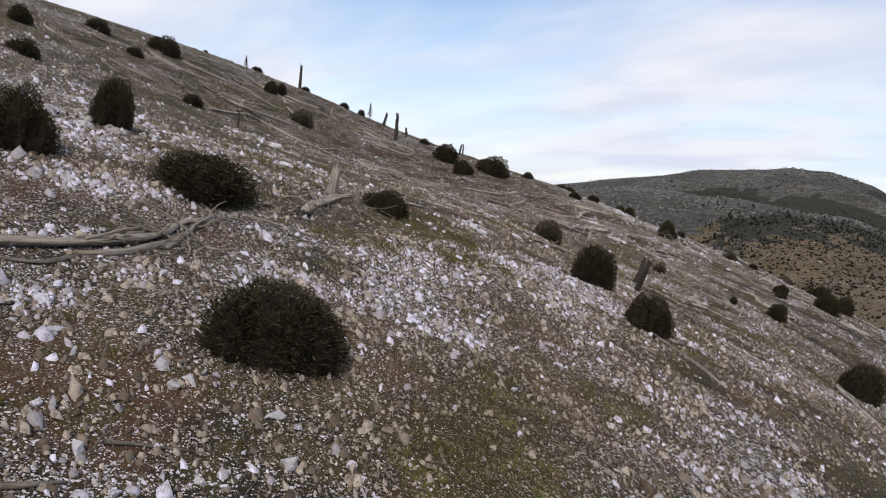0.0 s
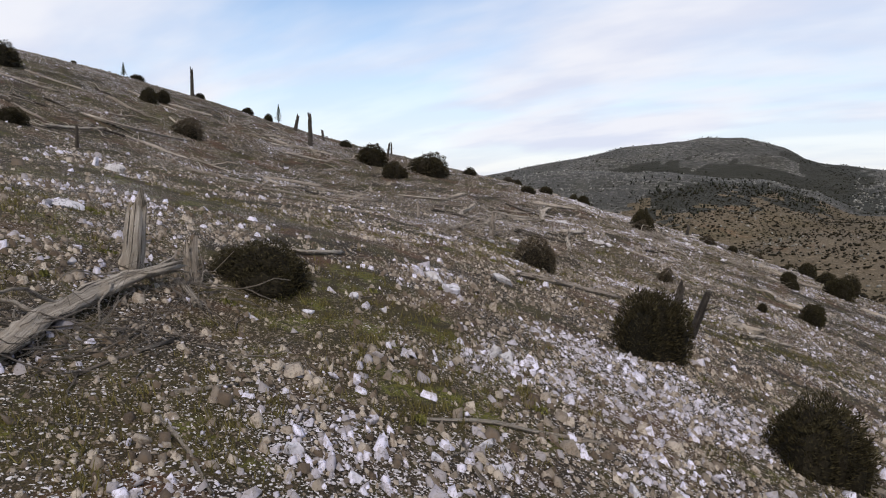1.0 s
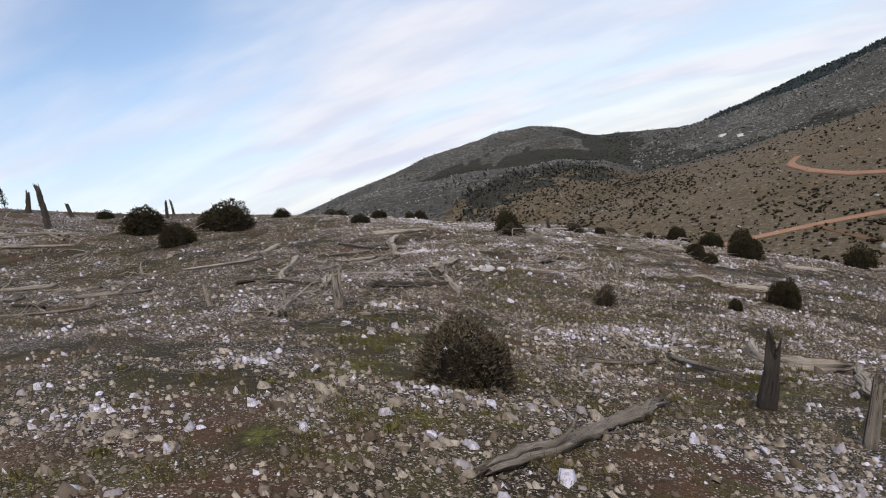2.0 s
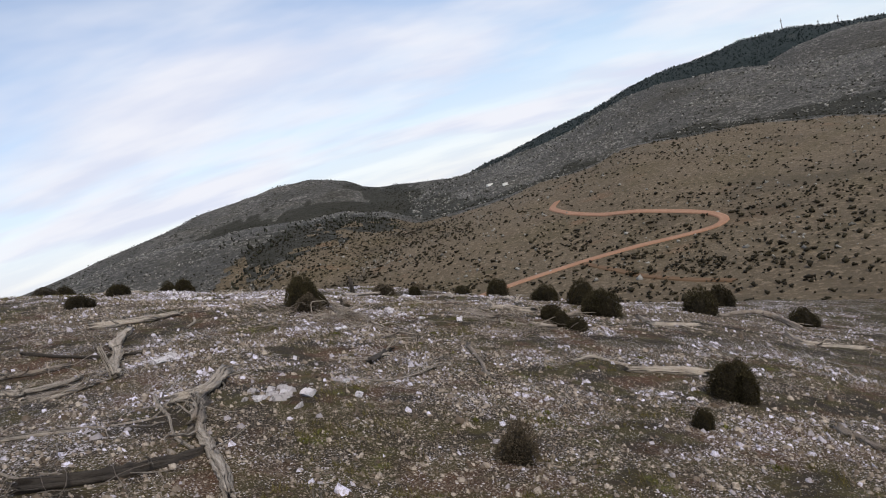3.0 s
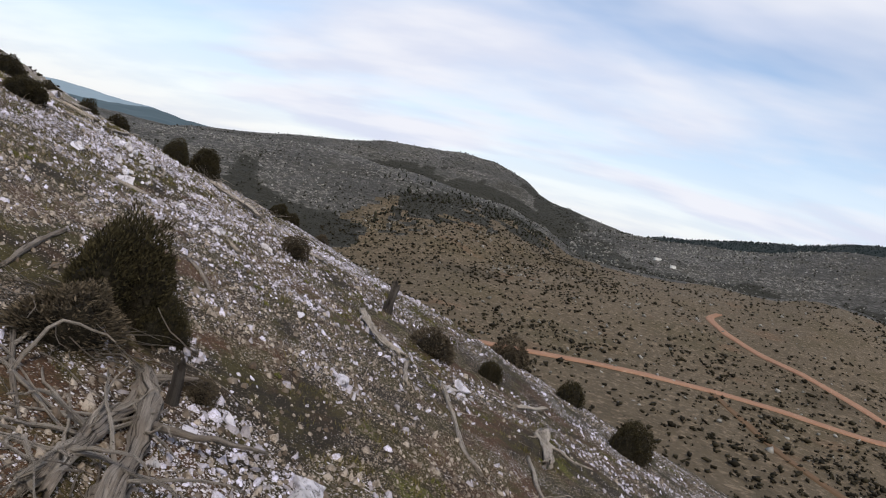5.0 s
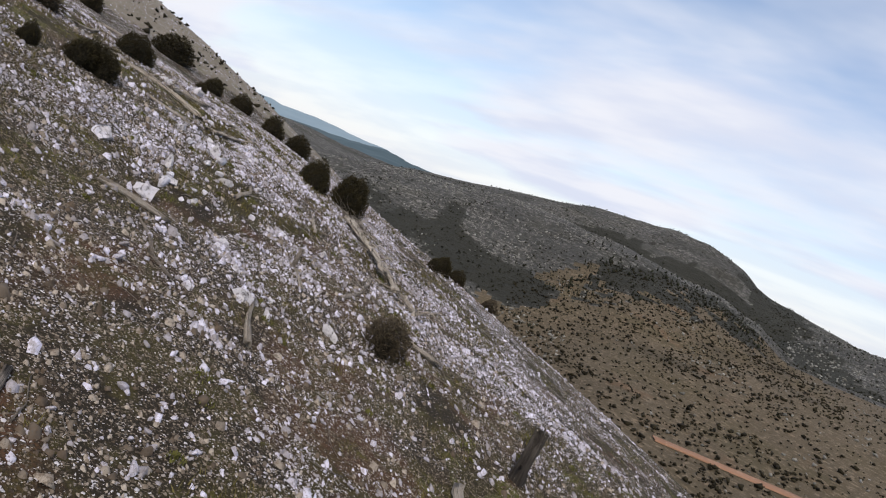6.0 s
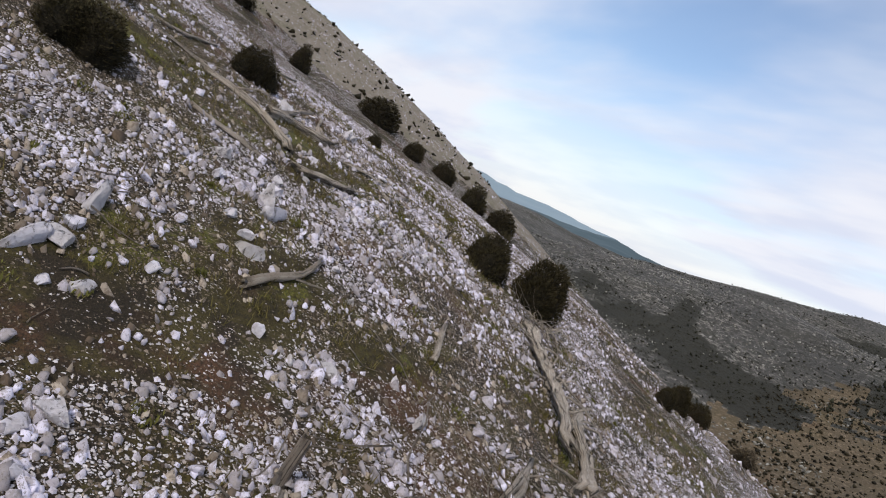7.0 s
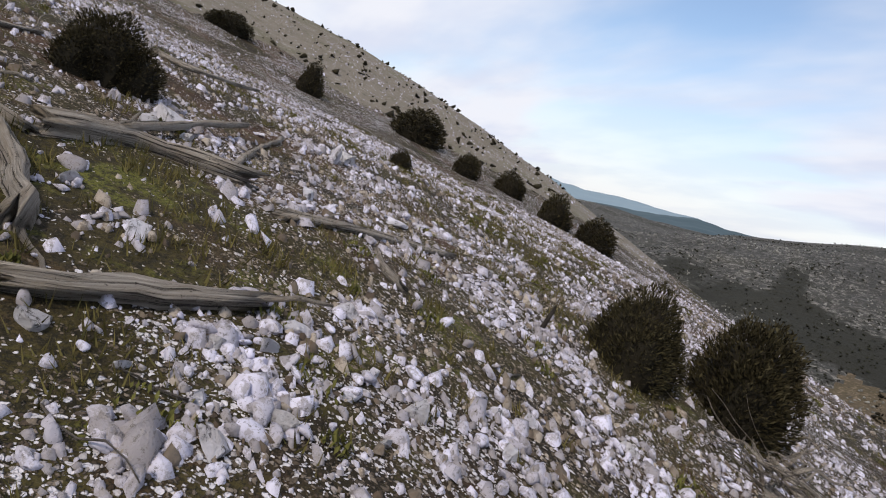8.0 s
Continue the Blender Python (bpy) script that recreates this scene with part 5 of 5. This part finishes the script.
spots, rng0 = trail_points(3000, 9.0, 61)
want = patch_pale(spots[:, 0], spots[:, 1]) > 0.45 + 0.4 * rng0.random(3000)
for n, (x, y) in enumerate(spots[want][:60]):
    w = rng0.uniform(0.13, 0.26) * (1.15 if y > 52 else 1.0)
    add_rock(float(x), float(y), float(w), float(w * rng0.uniform(0.5, 0.9)), 1000 + n)


def scatter_mesh(name, kinds, xy, sizes, rng, mats, index=None, lift=0.15, upright=False):
    """Many small pieces joined into one mesh, each a turned and scaled copy of one of the kinds."""
    vs, fs, mi, off = [], [], [], 0
    z = land_height(xy[:, 0], xy[:, 1])
    fall = np.column_stack([land_height(xy[:, 0] + 0.4, xy[:, 1]) - z, land_height(xy[:, 0], xy[:, 1] + 0.4) - z]) / 0.4 * (0 if upright else 1)
    pick = rng.integers(0, len(kinds), len(xy))
    for k, (kv, kf) in enumerate(kinds):
        sel = np.where(pick == k)[0]
        if not len(sel):
            continue
        m = len(sel)
        a = rng.uniform(0, 2 * np.pi, m)
        tilt = rng.normal(size=(m, 2)) * (0.1 if upright else 0.35) + fall[sel]
        ca, sa = np.cos(a), np.sin(a)
        s = sizes[sel]
        x = kv[None, :, 0] * ca[:, None] - kv[None, :, 1] * sa[:, None]
        y = kv[None, :, 0] * sa[:, None] + kv[None, :, 1] * ca[:, None]
        zz = kv[None, :, 2] + x * tilt[:, :1] + y * tilt[:, 1:]
        v = np.stack([x, y, zz], -1) * s[:, None, None]
        v += np.column_stack([xy[sel], z[sel] + lift * s])[:, None]
        vs.append(v.reshape(-1, 3))
        fs.append((kf[None] + (off + np.arange(m) * len(kv))[:, None, None]).reshape(-1, kf.shape[1]))
        if index is not None:
            mi.append(np.repeat(index[sel], len(kf)))
        off += m * len(kv)
    v, f = np.vstack(vs), np.vstack(fs)
    me = bpy.data.meshes.new(name)
    me.vertices.add(len(v))
    me.vertices.foreach_set("co", v.astype(np.float32).ravel())
    n = f.shape[1]
    me.loops.add(f.size)
    me.loops.foreach_set("vertex_index", f.astype(np.int32).ravel())
    me.polygons.add(len(f))
    me.polygons.foreach_set("loop_start", np.arange(0, f.size, n, dtype=np.int32))
    for m in mats:
        me.materials.append(MAT[m])
    if index is not None:
        me.polygons.foreach_set("material_index", np.concatenate(mi).astype(np.int32))
    me.update(calc_edges=True)
    me.validate()
    return me


def raw(me):
    v = np.array([tuple(q.co) for q in me.vertices])
    f = np.array([tuple(p.vertices) for p in me.polygons])
    bpy.data.meshes.remove(me)
    return v, f


def wedge(seed):
    """A broken stone with a flat or ridged top and no underside."""
    rng = np.random.default_rng(seed)
    bm = bmesh.new()
    n, wide = 4, rng.uniform(0.55, 0.95)
    for k in range(n):
        a, q = (k + rng.uniform(-0.3, 0.3)) * 6.283 / n, rng.uniform(0.42, 0.58)
        bm.verts.new((q * math.cos(a), q * wide * math.sin(a), -0.28))
    top = 3 if seed % 4 else 2
    for k in range(top):
        a, q = (k + rng.uniform(-0.25, 0.25)) * 6.283 / top + rng.uniform(0, 1), rng.uniform(0.24, 0.42)
        bm.verts.new((q * math.cos(a), q * wide * math.sin(a), rng.uniform(0.06, 0.34)))
    bmesh.ops.convex_hull(bm, input=bm.verts)
    bmesh.ops.triangulate(bm, faces=bm.faces)
    bmesh.ops.recalc_face_normals(bm, faces=bm.faces)
    bmesh.ops.delete(bm, geom=[f for f in bm.faces if f.normal.z < -0.8], context="FACES_ONLY")
    me = bpy.data.meshes.new("chip")
    bm.to_mesh(me)
    bm.free()
    return raw(me)


CHIPS = [wedge(400 + k) for k in range(24)]
CHUNKS = [raw(chunk_mesh(430 + k, "chunk", "white_stone", 2, 0.62, 13, 0.12)) for k in range(12)]


def build_scree():
    rng = np.random.default_rng(70)

    def keep(xy, low, high=1.0):
        share = low + (high - low) * smooth((patch_pale(xy[:, 0], xy[:, 1]) - 0.15) / 0.55)
        return xy[rng.random(len(xy)) < share * (1.12 - 0.85 * bare_pocket(xy[:, 0], xy[:, 1])) * (1.12 - 0.85 * patch_grass(xy[:, 0], xy[:, 1]))]

    fine = keep(trail_points(240000, 6.4, 71)[0], 0.50)
    fine = fine[rng.random(len(fine)) < 1 - 0.45 * smooth((fine[:, 1] - 53) / 5)]
    wide = keep(trail_points(105000, 13.0, 72)[0], 0.42)
    wide = wide[rng.random(len(wide)) < 1 - 0.4 * smooth((wide[:, 1] - 53) / 5)]
    upper = np.column_stack([rng.uniform(-80, -16, 80000), rng.uniform(-4, 95, 80000)])
    gap = np.min(np.linalg.norm(upper[:, None] - TRAIL[None], axis=2), axis=1)
    upper = keep(upper[gap > 9], 0.25, 0.7)
    flank = trail_points(95000, 5.5, 75)[0]
    flank = keep(flank[flank[:, 1] > 50 + 8 * rng.random(len(flank))], 0.05)
    beds = np.vstack([(cx, cy) + rng.normal(size=(int(np.clip(130 * bed * bed, 40, 430)), 2)) * 0.7 * bed for cx, cy, bed in PALE_SPOTS])
    crags = np.column_stack([rng.uniform(-52, -12, 34000), rng.uniform(-2, 48, 34000)])
    crags = keep(crags[crags[:, 1] < 0.9 * (-8 - crags[:, 0]) + 8], 0.2, 0.9)
    east = np.column_stack([rng.uniform(-16, 14, 46000), rng.uniform(8, 84, 46000)])
    gap = np.min(np.linalg.norm(east[:, None] - TRAIL[None], axis=2), axis=1)
    east = keep(east[gap > 6], 0.45)
    groups = ((east, -2.75, 0.5, 0.28), (fine, -3.15, 0.50, 0.17), (wide, -2.8, 0.48, 0.26), (upper, -2.75, 0.50, 0.30), (flank, -3.08, 0.52, 0.20), (beds, -2.7, 0.45, 0.22), (crags, -2.6, 0.50, 0.32))
    xy = np.vstack([g[0] for g in groups])
    size = np.concatenate([np.clip(rng.lognormal(mid, spread, len(g)), 0.022, most) for g, mid, spread, most in groups])
    size = size * np.where(xy[:, 1] < 24, 1.12, 1.0)
    pale = patch_pale(xy[:, 0], xy[:, 1])
    white = (rng.random(len(xy)) < 0.03 + 0.50 * smooth((pale - 0.34) / 0.45) + 0.25 * smooth((size - 0.09) / 0.08) + 0.30 * smooth((xy[:, 1] - 52) / 6)).astype(int)
    me = scatter_mesh("scree_stones", CHIPS, xy, size, rng, ("pebble", "white_stone"), white, 0.16)
    tagged(new("scree_stones", me), "loose angular pale limestone chips scattered over the slope", "stones", kind="stuff")
    # clusters of larger white stones breaking through the turf
    spots, _ = trail_points(9000, 5.5, 73)
    far, _ = trail_points(2600, 13.0, 74)
    spots = np.vstack([spots, far])
    want = patch_pale(spots[:, 0], spots[:, 1]) + 0.10 * smooth((spots[:, 1] - 52) / 6)
    spots = spots[rng.random(len(spots)) < np.clip((want - 0.34) * 1.3 * np.where(spots[:, 1] > 54, 1.0, 0.7), 0.008, 1)][:900]
    strewn, _ = trail_points(9000, 6.0, 76)
    strewn = strewn[strewn[:, 1] > 52 + 6 * rng.random(len(strewn))]
    turf = bare_pocket(strewn[:, 0], strewn[:, 1])
    spots = np.vstack([spots, strewn[rng.random(len(strewn)) < 0.62 - 0.5 * turf][:1300]])
    for cx, cy, bed in PALE_SPOTS:
        n = int(np.clip(6 * bed * bed, 2, 7))
        spots = np.vstack([spots, (cx, cy) + rng.normal(size=(n, 2)) * 0.6 * bed])
    count = rng.integers(2, 9, len(spots))
    rad = np.repeat(rng.uniform(0.12, 0.42, len(spots)), count)
    who = np.repeat(np.arange(len(spots)), count)
    a, q = rng.uniform(0, 6.28, len(who)), np.sqrt(rng.random(len(who)))
    xy = spots[who] + np.column_stack([np.cos(a), np.sin(a)]) * (rad * q)[:, None]
    size = np.clip(rng.lognormal(-2.4, 0.42, len(who)), 0.045, 0.18) * (1 - 0.35 * q) * (1 + 0.15 * smooth((xy[:, 1] - 50) / 8))
    white = (rng.random(len(who)) < 0.85 + 0.12 * smooth((xy[:, 1] - 50) / 6)).astype(int)
    me = scatter_mesh("white_stones", CHUNKS, xy, size, rng, ("pebble", "white_stone"), white, 0.12)
    return tagged(new("white_stones", me), "clusters of lumpy white limestone stones half sunk in turf", "stones", kind="stuff")


build_scree()


# ---- grass, herbs and twigs ----
def build_grass():
    rng = np.random.default_rng(80)
    tuft, _ = trail_points(34000, 6.5, 81)
    g = patch_grass(tuft[:, 0], tuft[:, 1])
    tuft = tuft[rng.random(len(tuft)) < np.clip((g - 0.20) * 1.8, 0.02, 1)][:16000]
    xy = np.repeat(tuft, 20, axis=0)
    xy = xy + rng.normal(size=xy.shape) * np.repeat(rng.uniform(0.03, 0.10, len(tuft)), 20)[:, None]
    blade = (np.array([(-0.06, 0, 0), (0.06, 0, 0), (0.22, 0.05, 1.0)]), np.array([(0, 1, 2)]))
    blade2 = (np.array([(-0.06, 0, 0), (0.06, 0.02, 0), (-0.5, 0.15, 0.7)]), np.array([(0, 1, 2)]))
    me = scatter_mesh("grass", [blade, blade2], xy, rng.uniform(0.04, 0.13, len(xy)), rng, ("grass_blade",), None, 0.0, True)
    tagged(new("grass", me), "sparse short olive and straw-coloured grass between the stones", "grass", kind="stuff")
    # low cushions of yellow-green herbs
    spots, rng = trail_points(3000, 5.5, 82)
    spots = spots[rng.random(3000) < np.clip(patch_grass(spots[:, 0], spots[:, 1]) * 0.9, 0, 1) * np.where(spots[:, 1] > 52, 1, 0.35)][:600]
    xy = np.repeat(spots, 60, axis=0)
    rad = np.repeat(rng.uniform(0.05, 0.2, len(spots)), 60)
    a, q = rng.uniform(0, 6.28, len(xy)), np.sqrt(rng.random(len(xy)))
    xy = xy + np.column_stack([np.cos(a), np.sin(a)]) * (rad * q)[:, None]
    leaf = (np.array([(-0.3, 0, 0.2), (0, -0.2, 0.6), (0.3, 0, 1.1), (0, 0.2, 0.7)]), np.array([(0, 1, 2, 3)]))
    me = scatter_mesh("herbs", [leaf], xy, 0.035 + 0.06 * (1 - q) * rng.random(len(xy)), rng, ("herb_leaf",), None, 0.0)
    tagged(new("herbs", me), "low yellow-green herb cushions among the stones", "herbs", kind="stuff")


build_grass()


def build_twigs():
    rng = np.random.default_rng(91)
    vs, fs, us, off = [], [], [], 0
    starts, _ = trail_points(1100, 6.5, 92)
    piles = [(-12.4, 9.6, 0.7, 70), (-13.4, 11.4, 0.6, 40), (-20.5, 31.0, 2.0, 90), (-22.8, 33.0, 2.0, 80), (-18.2, 47.2, 0.7, 40), (-32.2, 69.2, 0.6, 50), (-20.0, 26.0, 1.6, 60), (-13.5, 48.0, 1.5, 70), (-20.6, 49.6, 1.2, 60),
             (-19.5, 46.0, 1.2, 60), (-32.0, 22.0, 2.2, 60), (-12.5, 46.5, 1.2, 40), (-26.0, 62.5, 1.2, 40), (-33.0, 74.5, 1.2, 60), (-30.0, 58.0, 1.2, 40)]
    for x, y, rad, n in piles:
        starts = np.vstack([starts, np.column_stack([rng.normal(x, rad * 0.6, n), rng.normal(y, rad * 0.6, n)])])
    for n, (x, y) in enumerate(starts):
        pile = n >= 1100
        a = rng.uniform(0, 6.28)
        ln = rng.uniform(0.3, 1.2) if pile else rng.uniform(0.15, 0.7)
        p = wander((x, y, 0), (math.cos(a), math.sin(a), 0.1 if pile else 0), ln, 5, rng, 0.22)
        gz = land_height(p[:, 0], p[:, 1])
        p[:, 2] = gz + 0.015 + np.clip(p[:, 2], 0, 0.4 if pile else 0.06) + (rng.uniform(0, 0.15) if pile else 0)
        r = rng.uniform(0.004, 0.012)
        tv, tf, tu = tube(p, np.linspace(r, r * 0.5, len(p)), 4, rng)
        vs.append(tv); us.append(tu); fs += [tuple(q + off for q in face) for face in tf]; off += len(tv)
    me = mesh_of("dead_twigs", np.vstack(vs), fs, "grey_wood", True, np.vstack(us))
    tagged(new("dead_twigs", me), "grey dry twigs and brushwood scattered over the ground", "twigs", kind="stuff")


build_twigs()


# ---- valley ----
def sector_points(count, r0, r1, a0, a1, rng, power=1.0):
    r = r0 * (r1 / r0) ** rng.random(count) ** power
    a = np.radians(rng.uniform(a0, a1, count))
    return np.column_stack([X0 + r * np.sin(a), Y0 + r * np.cos(a)])


LUMPS = []
for k in range(6):
    v1, f1 = raw(hull_mesh(500 + k, 8, 0.7, "lump", "far_shrub"))
    v2, f2 = raw(hull_mesh(520 + k, 6, 0.8, "lump", "far_shrub"))
    LUMPS.append((np.vstack([v1, v2 * 0.62 + (0.34, 0.1, 0.02)]), np.vstack([f1, f2 + len(v1)])))
KNOBS = [raw(hull_mesh(540 + k, 7, 0.7, "lump", "far_shrub")) for k in range(8)]
SPIRES = [raw(hull_mesh(580 + k, 8, 1.5, "lump", "far_tree")) for k in range(6)]


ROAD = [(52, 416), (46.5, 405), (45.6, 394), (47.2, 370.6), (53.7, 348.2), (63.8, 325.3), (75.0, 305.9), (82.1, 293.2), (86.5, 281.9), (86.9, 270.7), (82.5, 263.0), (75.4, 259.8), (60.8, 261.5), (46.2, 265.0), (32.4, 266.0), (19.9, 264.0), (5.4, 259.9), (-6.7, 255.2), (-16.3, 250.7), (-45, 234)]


def ring_points(count, r0, r1, a0, a1, rng):
    """Places spread evenly over distance and bearing."""
    r, a = rng.uniform(r0, r1, count), np.radians(rng.uniform(a0, a1, count))
    return np.column_stack([X0 + r * np.sin(a), Y0 + r * np.cos(a)])


def bearing(xy):
    return np.hypot(xy[:, 0] - X0, xy[:, 1] - Y0), np.degrees(np.arctan2(xy[:, 0] - X0, xy[:, 1] - Y0))


def build_valley_plants():
    rng = np.random.default_rng(95)
    xy = np.vstack([sector_points(5000, 105, 300, -30, 50, rng), ring_points(11500, 180, 590, -24, 48, rng), ring_points(4500, 220, 560, -24, 2, rng)])
    r, az = bearing(xy)
    clump = 0.9 * smooth((1 - az) / 9) * smooth((r - plain_edge(az) + 230) / 160) + value_noise(xy[:, 0], xy[:, 1], 45, 96) * 0.35 + value_noise(xy[:, 0], xy[:, 1], 14, 97) * 0.35
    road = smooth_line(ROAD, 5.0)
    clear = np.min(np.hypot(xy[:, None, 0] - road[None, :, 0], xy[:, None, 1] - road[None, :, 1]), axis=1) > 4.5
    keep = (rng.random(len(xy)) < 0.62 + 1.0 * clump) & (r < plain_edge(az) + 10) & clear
    xy = xy[keep]
    size = np.clip(rng.lognormal(0.28, 0.42, len(xy)), 0.5, 3.2)
    me = scatter_mesh("valley_scrub", LUMPS, xy, size, rng, ("far_shrub",), None, 0.25, True)
    tagged(new("valley_scrub", me), "dark low shrubs dotted over the brown valley floor", "shrubs", kind="stuff")
    az = rng.uniform(-23, -2.5, 1100)
    r = plain_edge(az) + rng.normal(-15, 38, 1100)
    xy = np.column_stack([X0 + r * np.sin(np.radians(az)), Y0 + r * np.cos(np.radians(az))])
    xy = xy[value_noise(xy[:, 0], xy[:, 1], 40, 98) > -0.25]
    me = scatter_mesh("valley_trees", SPIRES, xy, np.clip(rng.lognormal(0.5, 0.4, len(xy)), 0.9, 3.4), rng, ("far_tree",), None, 0.4, True)
    tagged(new("valley_trees", me), "dark evergreen trees gathered in the valley bottom", "trees", kind="stuff")
    xy = np.vstack([ring_points(7500, 575, 960, -8, 48, rng), ring_points(3600, 240, 640, -50, -6, rng), ring_points(6000, 200, 640, -54, -18, rng), ring_points(4200, 840, 1060, -40, 2, rng)])
    r, az = bearing(xy)
    keep = (r > plain_edge(az)) & (rng.random(len(xy)) < 0.55 + 0.4 * dark_growth(xy[:, 0], xy[:, 1]) + 0.9 * value_noise(xy[:, 0], xy[:, 1], 38, 99))
    xy = xy[keep]
    me = scatter_mesh("hill_scrub", KNOBS, xy, np.clip(rng.lognormal(0.75, 0.42, len(xy)), 0.9, 4.5) * np.where(bearing(xy)[0] < 640, 0.72, 1), rng, ("far_tree",), None, 0.25, True)
    tagged(new("hill_scrub", me), "scattered dark scrub on the grey limestone hills", "shrubs", kind="stuff")
    xy = np.vstack([ring_points(10000, 640, 960, -3, 48, rng), ring_points(3500, 330, 640, -46, -4, rng), ring_points(8500, 210, 640, -54, -18, rng), ring_points(1600, 180, 570, -10, 46, rng), ring_points(1200, 1120, 1310, 24, 46, rng)])
    r, az = bearing(xy)
    keep = rng.random(len(xy)) < np.where(r > plain_edge(az), 0.6, 0.5) + 0.9 * value_noise(xy[:, 0], xy[:, 1], 30, 100) - 0.8 * dark_growth(xy[:, 0], xy[:, 1]) * (r < 560)
    xy, r = xy[keep], r[keep]
    me = scatter_mesh("hill_outcrops", KNOBS, xy, np.clip(rng.lognormal(0.95, 0.5, len(xy)), 0.8, 6.0) * np.where(r < 640, 0.6, 1), rng, ("far_outcrop",), None, 0.12, True)
    tagged(new("hill_outcrops", me), "pale limestone outcrops breaking through the grey hills", "rocks", kind="stuff")
    xy = sector_points(1500, 62, 150, -90, -40, rng)
    me = scatter_mesh("slope_scrub", KNOBS, xy, np.clip(rng.lognormal(-0.95, 0.45, len(xy)), 0.2, 0.9), rng, ("far_shrub",), None, 0.2, True)
    tagged(new("slope_scrub", me), "small dark shrubs on the bare upper slope", "shrubs", kind="stuff")
    xy = ring_points(4200, 1480, 1760, -2, 40, rng)
    me = scatter_mesh("ridge_trees", SPIRES, xy, rng.uniform(3, 6.0, len(xy)), rng, ("forest",), None, 0.3, True)
    tagged(new("ridge_trees", me), "dark conifers along the forested mountain ridge", "trees", kind="stuff")


build_valley_plants()


# ---- road, houses and masts ----
def strip(name, pts, width, mat, label, category, lift):
    """A dirt strip laid over the land, with soft uneven edges and a low bank."""
    line = smooth_line(pts, 3.0)
    t = np.gradient(line, axis=0)
    n = np.column_stack([-t[:, 1], t[:, 0]]) / (np.linalg.norm(t, axis=1)[:, None] + 1e-9)
    cols = []
    for k, up in ((-0.55, -0.35), (-0.45, 0.12), (-0.2, 0.0), (0.2, 0.0), (0.45, 0.12), (0.55, -0.35)):
        edge = 1 + 0.16 * value_noise(line[:, 0], line[:, 1] + k * 90, 9, 111)
        q = line + n * (k * width * edge)[:, None]
        cols.append(np.column_stack([q, land_height(q[:, 0], q[:, 1]) + lift + up]))
    v = np.stack(cols, 1)
    m, w = v.shape[:2]
    faces = [(i * w + j, i * w + j + 1, (i + 1) * w + j + 1, (i + 1) * w + j) for i in range(m - 1) for j in range(w - 1)]
    me = mesh_of(name, v.reshape(-1, 3), faces, mat, True)
    return tagged(new(name, me), label, category, kind="structure")


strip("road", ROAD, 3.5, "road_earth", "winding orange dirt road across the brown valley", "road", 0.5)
strip("track", [(29.5, 265), (30.8, 258.9), (35.8, 238.9), (39.6, 221), (45.5, 205), (53, 190)], 2.2, "track_earth", "faint orange earth track below the road", "track", 0.3)


def box_mesh(name, w, d, h, mat, z=0.0):
    bm = bmesh.new()
    bmesh.ops.create_cube(bm, size=1.0)
    for v in bm.verts:
        v.co = Vector((v.co.x * w, v.co.y * d, (v.co.z + 0.5) * h + z))
    bmesh.ops.bevel(bm, geom=bm.edges, offset=0.05, segments=1, affect="EDGES")
    me = bpy.data.meshes.new(name)
    bm.to_mesh(me)
    bm.free()
    me.materials.append(MAT[mat])
    return me


def roof_mesh(w, d, h, z):
    v = [(-w / 2, -d / 2, z), (w / 2, -d / 2, z), (w / 2, d / 2, z), (-w / 2, d / 2, z), (-w / 2, 0, z + h), (w / 2, 0, z + h)]
    return mesh_of("roof", v, [(0, 1, 5, 4), (2, 3, 4, 5), (0, 4, 3), (1, 2, 5), (3, 2, 1, 0)], "house_roof")


for x, y, w, d, turn in ((44.9, 811, 8, 4, 0.5), (60.3, 784, 5.5, 3.5, 0.2)):
    house = thing("house", x, y, "small white low farm building far across the valley", "house", "white farm buildings", turn=turn, sink=0.3)
    part("wall", box_mesh("wall", w, d, 2.2, "house_wall"), house)
    part("roof", roof_mesh(w + 0.8, d + 0.8, 0.8, 2.25), house)

for x, y, h in ((796, 1480, 26), (850, 1440, 14), (880, 1420, 20)):
    mast = thing("radio_mast", x, y, "thin steel radio mast on the forested summit", "mast", "masts on the summit", sink=1.0)
    rng1 = np.random.default_rng(int(h))
    p = np.column_stack([np.zeros(4), np.zeros(4), np.linspace(0, h, 4)])
    v, f, u = tube(p, np.linspace(1.4, 0.5, 4), 6, rng1, 0.0)
    part("pole", mesh_of("pole", v, f, "mast_steel", False, u), mast)
    part("dish", box_mesh("dish", 3.0, 2.0, 2.4, "mast_steel", h * 0.75), mast)
